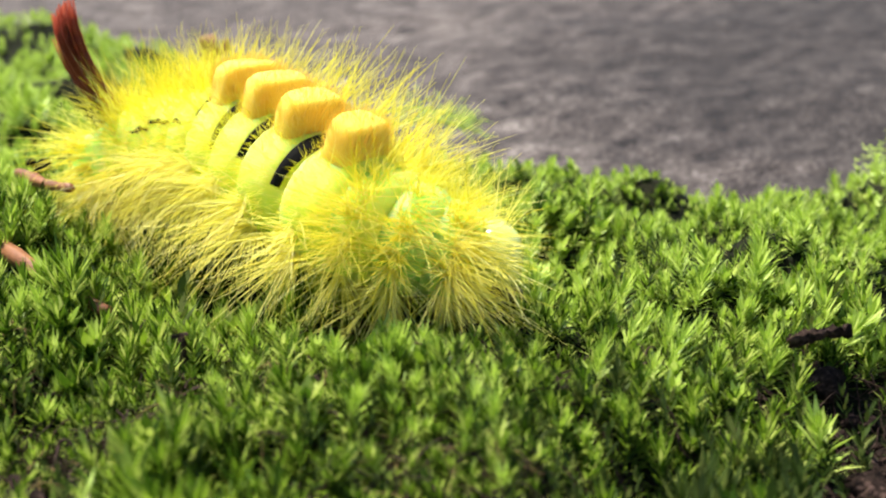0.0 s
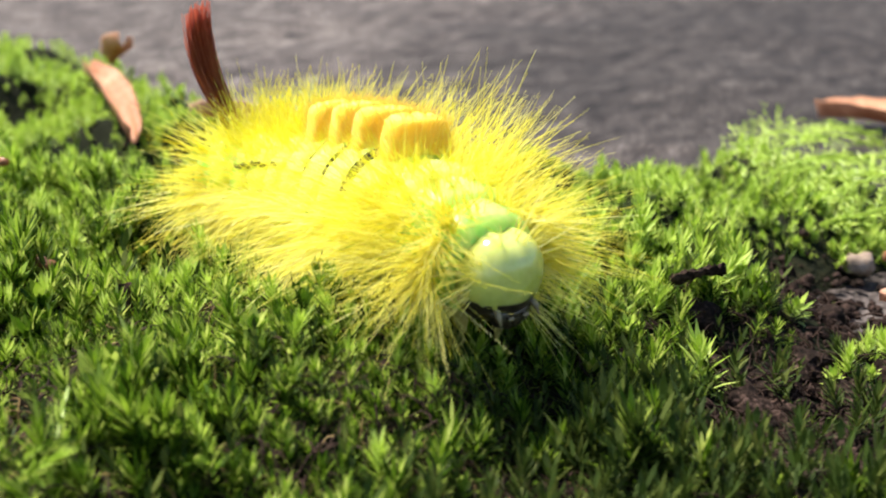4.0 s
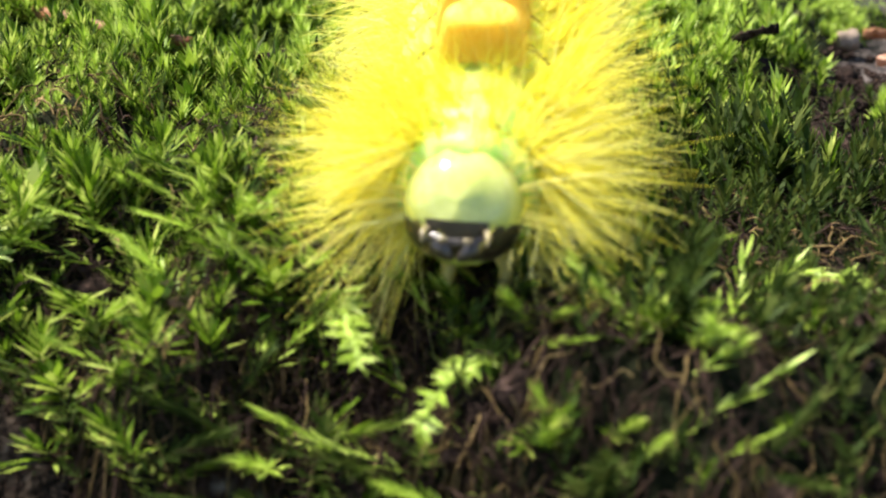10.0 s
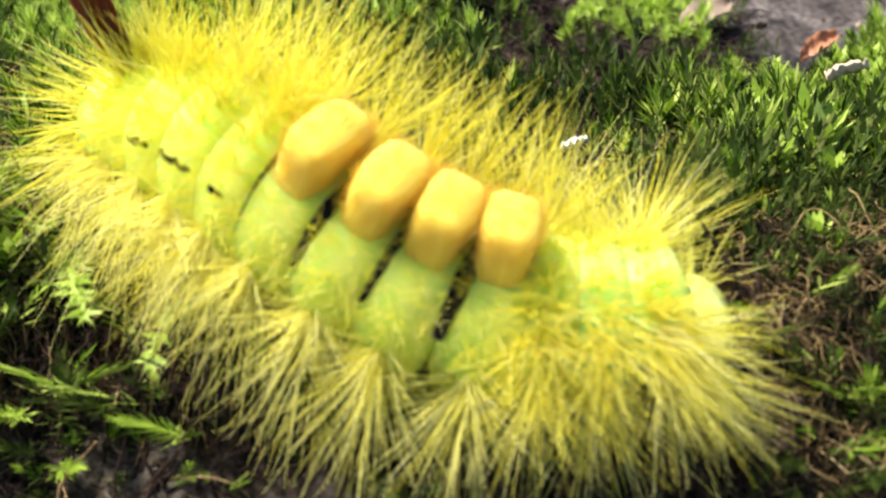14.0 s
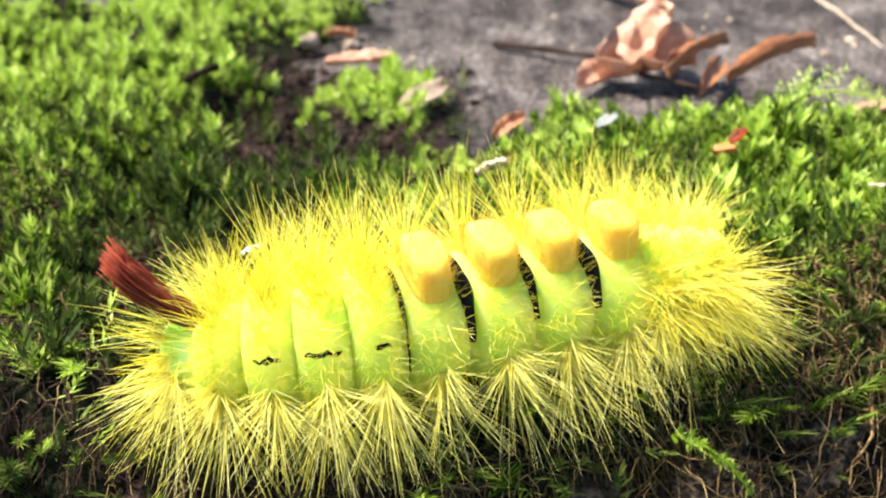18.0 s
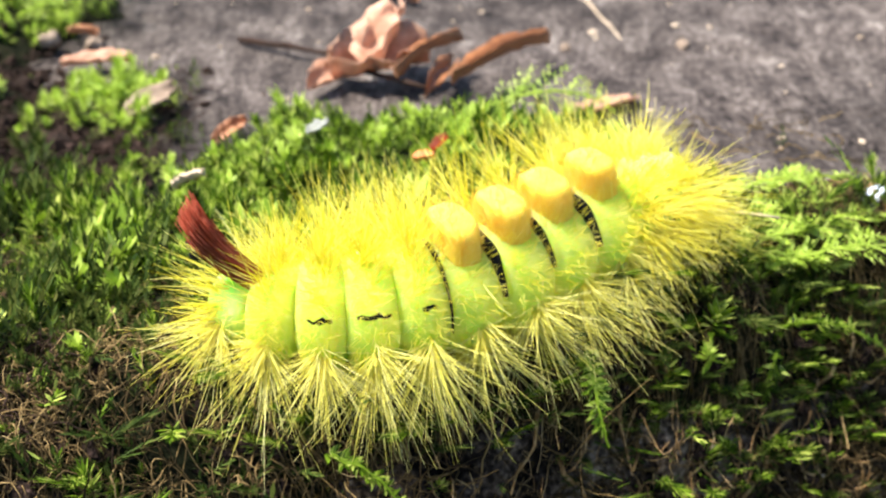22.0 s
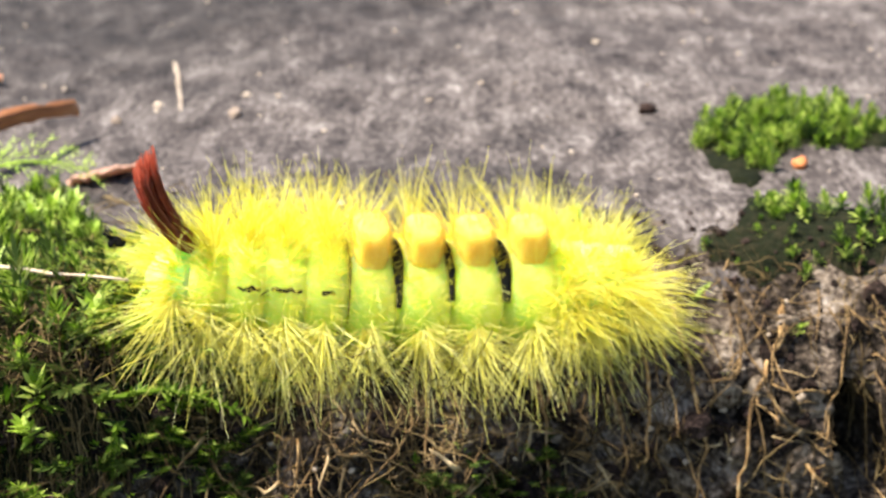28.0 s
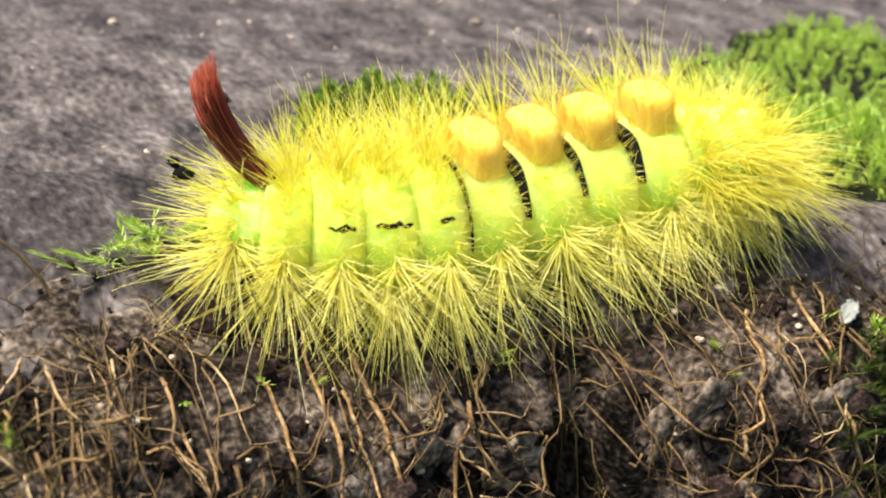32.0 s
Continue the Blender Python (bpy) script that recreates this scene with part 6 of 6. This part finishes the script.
def motions():
    # the body's axis at each time: tail, last brush, first brush, head
    rows = [
        (0, (-6.69, 0.78, 0.87), (-5.30, 0.88, 1.21), (-4.16, 0.44, 1.06), (-3.29, 0.85, 0.78)),
        (0.5, (-6.43, 0.69, 1.02), (-5.01, 0.80, 1.16), (-3.74, 0.35, 1.19), (-2.78, 0.54, 0.91)),
        (1, (-6.15, 0.65, 1.16), (-4.71, 0.59, 1.12), (-3.41, 0.32, 1.19), (-2.44, 0.02, 1.18)),
        (1.5, (-5.86, 0.37, 1.06), (-4.45, 0.43, 1.18), (-3.19, 0.08, 1.23), (-2.33, -0.45, 1.05)),
        (2, (-5.49, 0.18, 0.90), (-4.07, 0.44, 1.22), (-2.84, -0.06, 1.21), (-2.21, -0.84, 0.89)),
        (2.5, (-5.40, 0.21, 0.89), (-3.98, 0.27, 1.15), (-2.74, -0.17, 1.22), (-2.06, -0.91, 0.85)),
        (4.5, (-4.81, 1.18, 0.85), (-3.57, 0.61, 0.98), (-2.77, -0.33, 1.13), (-1.94, -0.77, 1.03)),
        (5, (-4.65, 1.32, 0.85), (-3.43, 0.61, 0.97), (-2.71, -0.38, 1.14), (-1.85, -0.74, 0.96)),
        (5.5, (-4.41, 1.38, 0.84), (-3.28, 0.51, 1.00), (-2.53, -0.57, 1.12), (-1.58, -0.70, 0.76)),
        (6, (-4.21, 1.29, 0.81), (-3.24, 0.27, 1.06), (-2.50, -0.87, 1.19), (-1.53, -0.90, 0.67)),
        (6.5, (-4.19, 0.97, 0.81), (-3.17, -0.02, 1.05), (-2.42, -1.09, 1.15), (-1.63, -1.44, 0.81)),
        (7, (-3.94, 0.69, 0.85), (-2.92, -0.33, 1.07), (-2.37, -1.46, 1.09), (-2.14, -2.34, 0.72)),
        (7.5, (-3.52, 0.55, 1.02), (-2.79, -0.69, 1.18), (-2.38, -1.88, 1.01), (-2.30, -2.81, 0.79)),
        (8, (-3.18, 0.32, 1.03), (-2.63, -0.98, 1.27), (-2.26, -2.15, 1.00), (-2.21, -3.13, 0.76)),
        (8.5, (-3.11, -0.01, 1.16), (-2.68, -1.38, 1.22), (-2.35, -2.60, 0.88), (-2.07, -3.40, 0.66)),
        (9, (-2.99, -0.32, 1.17), (-2.69, -1.76, 1.02), (-2.46, -3.06, 0.67), (-2.22, -3.81, 0.11)),
        (9.5, (-3.06, -0.42, 1.14), (-2.74, -1.85, 0.95), (-2.57, -3.08, 0.57), (-2.73, -3.78, 0.22)),
        (10, (-3.20, -0.40, 1.21), (-2.83, -1.75, 1.11), (-2.56, -2.82, 0.85), (-2.44, -3.62, 0.71)),
        (10.5, (-3.42, -0.67, 1.22), (-2.77, -1.99, 1.01), (-2.24, -3.19, 0.62), (-1.77, -3.95, 0.37)),
        (11, (-3.37, -0.96, 1.30), (-2.68, -2.24, 1.07), (-2.10, -3.59, 0.65), (-1.48, -4.16, 0.10)),
        (11.5, (-3.25, -1.30, 1.25), (-2.55, -2.55, 1.02), (-1.86, -3.79, 0.66), (-1.18, -4.30, 0.06)),
        (12, (-3.23, -1.74, 1.07), (-2.50, -2.99, 0.91), (-1.76, -4.08, 0.40), (-0.97, -4.45, -0.03)),
        (12.5, (-3.07, -2.11, 0.87), (-2.23, -3.26, 0.80), (-1.44, -4.10, 0.35), (-0.70, -4.39, 0.01)),
        (13, (-2.88, -2.31, 0.82), (-2.00, -3.42, 0.77), (-1.14, -3.98, 0.44), (-0.37, -4.13, 0.24)),
        (13.5, (-2.95, -2.64, 0.77), (-1.90, -3.62, 0.72), (-1.02, -4.00, 0.40), (-0.05, -3.96, 0.35)),
        (14, (-2.90, -2.98, 0.77), (-1.66, -3.82, 0.64), (-0.75, -4.03, 0.26), (0.37, -3.90, 0.34)),
        (14.5, (-2.81, -3.04, 0.82), (-1.53, -3.86, 0.73), (-0.44, -3.83, 0.37), (0.67, -3.83, 0.35)),
        (15, (-2.50, -2.98, 0.87), (-1.24, -3.91, 0.71), (-0.04, -3.64, 0.44), (1.09, -3.73, 0.35)),
        (15.5, (-2.20, -3.08, 0.83), (-0.92, -3.84, 0.71), (0.29, -3.52, 0.46), (1.51, -3.49, 0.47)),
        (17.5, (-0.81, -3.66, 0.55), (0.58, -3.63, 0.58), (1.79, -3.09, 0.47), (2.79, -2.82, 0.40)),
        (18, (-0.63, -3.70, 0.49), (0.87, -3.57, 0.57), (2.12, -2.96, 0.51), (3.04, -2.65, 0.42)),
        (18.5, (-0.35, -3.51, 0.55), (1.12, -3.44, 0.57), (2.42, -2.93, 0.44), (3.41, -2.60, 0.41)),
        (19, (0.05, -3.39, 0.53), (1.44, -3.34, 0.51), (2.72, -2.97, 0.34), (3.70, -2.65, 0.26)),
        (19.5, (0.38, -3.37, 0.48), (1.91, -3.35, 0.55), (3.18, -2.81, 0.31), (4.00, -2.62, 0.16)),
        (20, (0.58, -3.33, 0.44), (2.25, -3.37, 0.56), (3.52, -2.54, 0.41), (4.34, -2.35, 0.36)),
        (20.5, (0.91, -3.23, 0.50), (2.49, -3.18, 0.50), (3.69, -2.47, 0.36), (4.58, -2.11, 0.51)),
        (21, (1.44, -3.27, 0.40), (2.93, -3.01, 0.41), (3.99, -2.47, 0.26), (4.84, -1.99, 0.52)),
        (21.5, (1.67, -3.11, 0.41), (3.18, -2.91, 0.44), (4.25, -2.24, 0.43), (5.02, -1.75, 0.53)),
        (22, (1.82, -2.85, 0.50), (3.33, -2.80, 0.49), (4.43, -2.03, 0.56), (5.28, -1.56, 0.62)),
        (22.5, (2.21, -2.86, 0.40), (3.67, -2.63, 0.52), (4.75, -2.00, 0.49), (5.68, -1.64, 0.49)),
        (23, (2.49, -2.92, 0.30), (3.94, -2.50, 0.55), (5.04, -1.91, 0.50), (5.93, -1.67, 0.39)),
        (23.5, (2.64, -2.68, 0.41), (4.14, -2.40, 0.54), (5.35, -1.87, 0.52), (6.27, -1.62, 0.35)),
        (24, (3.07, -2.56, 0.40), (4.49, -2.29, 0.51), (5.67, -1.83, 0.42), (6.67, -1.61, 0.24)),
        (24.5, (3.51, -2.52, 0.35), (4.92, -2.07, 0.62), (6.12, -1.65, 0.42), (7.04, -1.57, 0.11)),
        (26.5, (4.98, -2.00, 0.50), (6.39, -1.76, 0.25), (7.57, -1.48, -0.02), (8.56, -1.23, -0.15)),
        (27, (5.31, -1.92, 0.48), (6.73, -1.63, 0.21), (7.85, -1.38, -0.09), (8.91, -1.19, -0.19)),
        (27.5, (5.63, -1.81, 0.40), (7.09, -1.52, 0.14), (8.35, -1.29, -0.09), (9.37, -1.13, -0.25)),
        (28, (6.07, -1.64, 0.35), (7.48, -1.44, 0.04), (8.78, -1.24, -0.13), (9.76, -1.04, -0.21)),
        (28.5, (6.40, -1.69, 0.18), (7.91, -1.47, 0.01), (9.13, -1.06, -0.11), (10.06, -0.97, -0.10)),
        (29, (6.67, -1.63, 0.13), (8.24, -1.42, 0.07), (9.50, -0.75, 0.10), (10.37, -0.80, 0.12)),
        (29.5, (7.17, -1.38, 0.16), (8.66, -1.14, 0.18), (9.88, -0.65, 0.19), (10.86, -0.76, 0.31)),
        (30, (7.66, -1.32, -0.02), (9.13, -0.98, 0.24), (10.41, -0.74, 0.17), (11.40, -0.91, 0.29)),
        (30.5, (8.00, -1.06, 0.00), (9.53, -0.93, 0.20), (10.86, -0.81, 0.22), (11.83, -0.85, 0.39)),
        (31, (8.42, -0.86, -0.02), (9.95, -0.89, 0.21), (11.24, -0.83, 0.21), (12.29, -0.89, 0.48)),
        (31.5, (8.81, -0.75, -0.02), (10.37, -0.88, 0.20), (11.72, -0.88, 0.34), (12.79, -0.95, 0.51)),
        (32, (9.39, -0.47, 0.21), (10.85, -0.87, 0.24), (12.21, -0.91, 0.43), (13.29, -1.08, 0.49)),
    ]

    def spine(points, u):
        """The cubic through four points, by Lagrange on the knots, and its direction."""
        p, q = np.zeros(3), np.zeros(3)
        for i in range(4):
            others = [k for k in range(4) if k != i]
            w = math.prod((u - KNOTS[k]) / (KNOTS[i] - KNOTS[k]) for k in others)
            d = sum(1 / (KNOTS[i] - KNOTS[k]) * math.prod((u - KNOTS[j]) / (KNOTS[i] - KNOTS[j]) for j in others if j != k) for k in others)
            p, q = p + w * np.array(points[i]), q + d * np.array(points[i])
        return p, q

    def frame_at(place, ahead, roll=0.0):
        x = Vector(ahead).normalized()
        y = Vector((0, -math.sin(roll), math.cos(roll))).cross(x).normalized()
        m = Matrix((x, y, x.cross(y))).transposed().to_4x4()
        m.translation = Vector(place) * CM
        return m

    # on the sloping lip the body leans out with the ground
    lean_t, lean = (0, 9, 11, 12.5, 15.5, 17.5, 19, 32), (0, 0, 9, 16, 17, 12, 7, 5)
    whole, pieces = [], [[] for _ in BODY]
    for t, *points in rows:
        p, q = spine(points, 0.5)
        base = frame_at(p, (q[0], q[1], 0))
        whole.append((t, base))
        back = base.inverted()
        for k, (ob, u) in enumerate(BODY):
            p, q = spine(points, u)
            if ob.name == "head":
                tuck = float(np.interp(t, (10, 11, 13, 17, 32), (0.0, 0.9, 1.0, 1.0, 1.0)))   # later the head is drawn in under the neck
                p = p - 0.10 * tuck * q / np.linalg.norm(q) - np.array([0, 0, 0.13 * tuck])
                q[2] *= float(np.interp(t, (0, 9, 9.5, 10.5, 11, 32), (0.6, 0.6, 0.0, 0.0, 0.5, 0.5)))   # the head is held nearly level
                q[2] -= math.hypot(q[0], q[1]) * float(np.interp(t, (0, 1, 1.5, 2, 3.5, 5), (0.05, 0.05, 0.1, 0.34, 0.2, 0.0)))   # and nods
                q[2] += math.hypot(q[0], q[1]) * float(np.interp(t, (9.5, 10, 10.5), (0.0, 0.38, 0.0)))
            pieces[k].append((t, back @ frame_at(p, q, radians(float(np.interp(t, lean_t, lean))))))
    walk(CATERPILLAR, whole)
    for (ob, u), keyed in zip(BODY, pieces):
        walk(ob, keyed)
    # the tail tuft lies back or stands up
    # time, lift, turn, then the root's place along, across and below the back
    lift = [(0, 64, 0, -0.04, 0, -0.04), (2, 60, 0, 0.02, 0, -0.03), (5, 52, 0, -0.18, 0, -0.18), (6, 66, 0, -0.16, 0, -0.12), (7, 70, 0, -0.16, 0, -0.1), (9, 72, 0, -0.10, 0, 0), (15, 66, 0, -0.10, 0, 0), (17.5, 24, 0, 0, -0.05, 0.05),
            (18.5, 28, 0, 0.03, -0.06, 0.07), (19, -2, 0, 0.03, -0.06, 0.07), (20, 8, 0, 0.03, -0.06, 0.08), (21, -8, 0, 0.03, -0.06, 0.08),
            (21.5, 8, 0, 0.03, -0.08, 0.08), (22, 27, 0, 0.03, -0.08, 0.08), (22.5, 6, 0, 0.03, -0.10, 0.08), (23, 58, 75, 0.05, -0.14, 0.10), (23.5, 60, 0, 0.05, -0.12, 0.10),
            (24, -12, 0, 0.04, -0.10, 0.10), (24.4, 14, 0, 0, -0.08, 0.08), (26.5, 27, 0, -0.06, 0, 0.05), (27, 30, 0, -0.06, 0, 0.05), (28, 36, 0, -0.08, 0, 0.03), (30, 46, 0, -0.04, -0.05, 0.05), (31, 25, 0, -0.07, -0.04, 0.04), (32, 36, 0, -0.10, 0, 0)]
    walk(TAIL_TUFT, [(t, cm_pose(x, y, TUFT_HEIGHT * 0.74 - z, 0, a, b)) for t, a, b, x, y, z in lift])


motions()
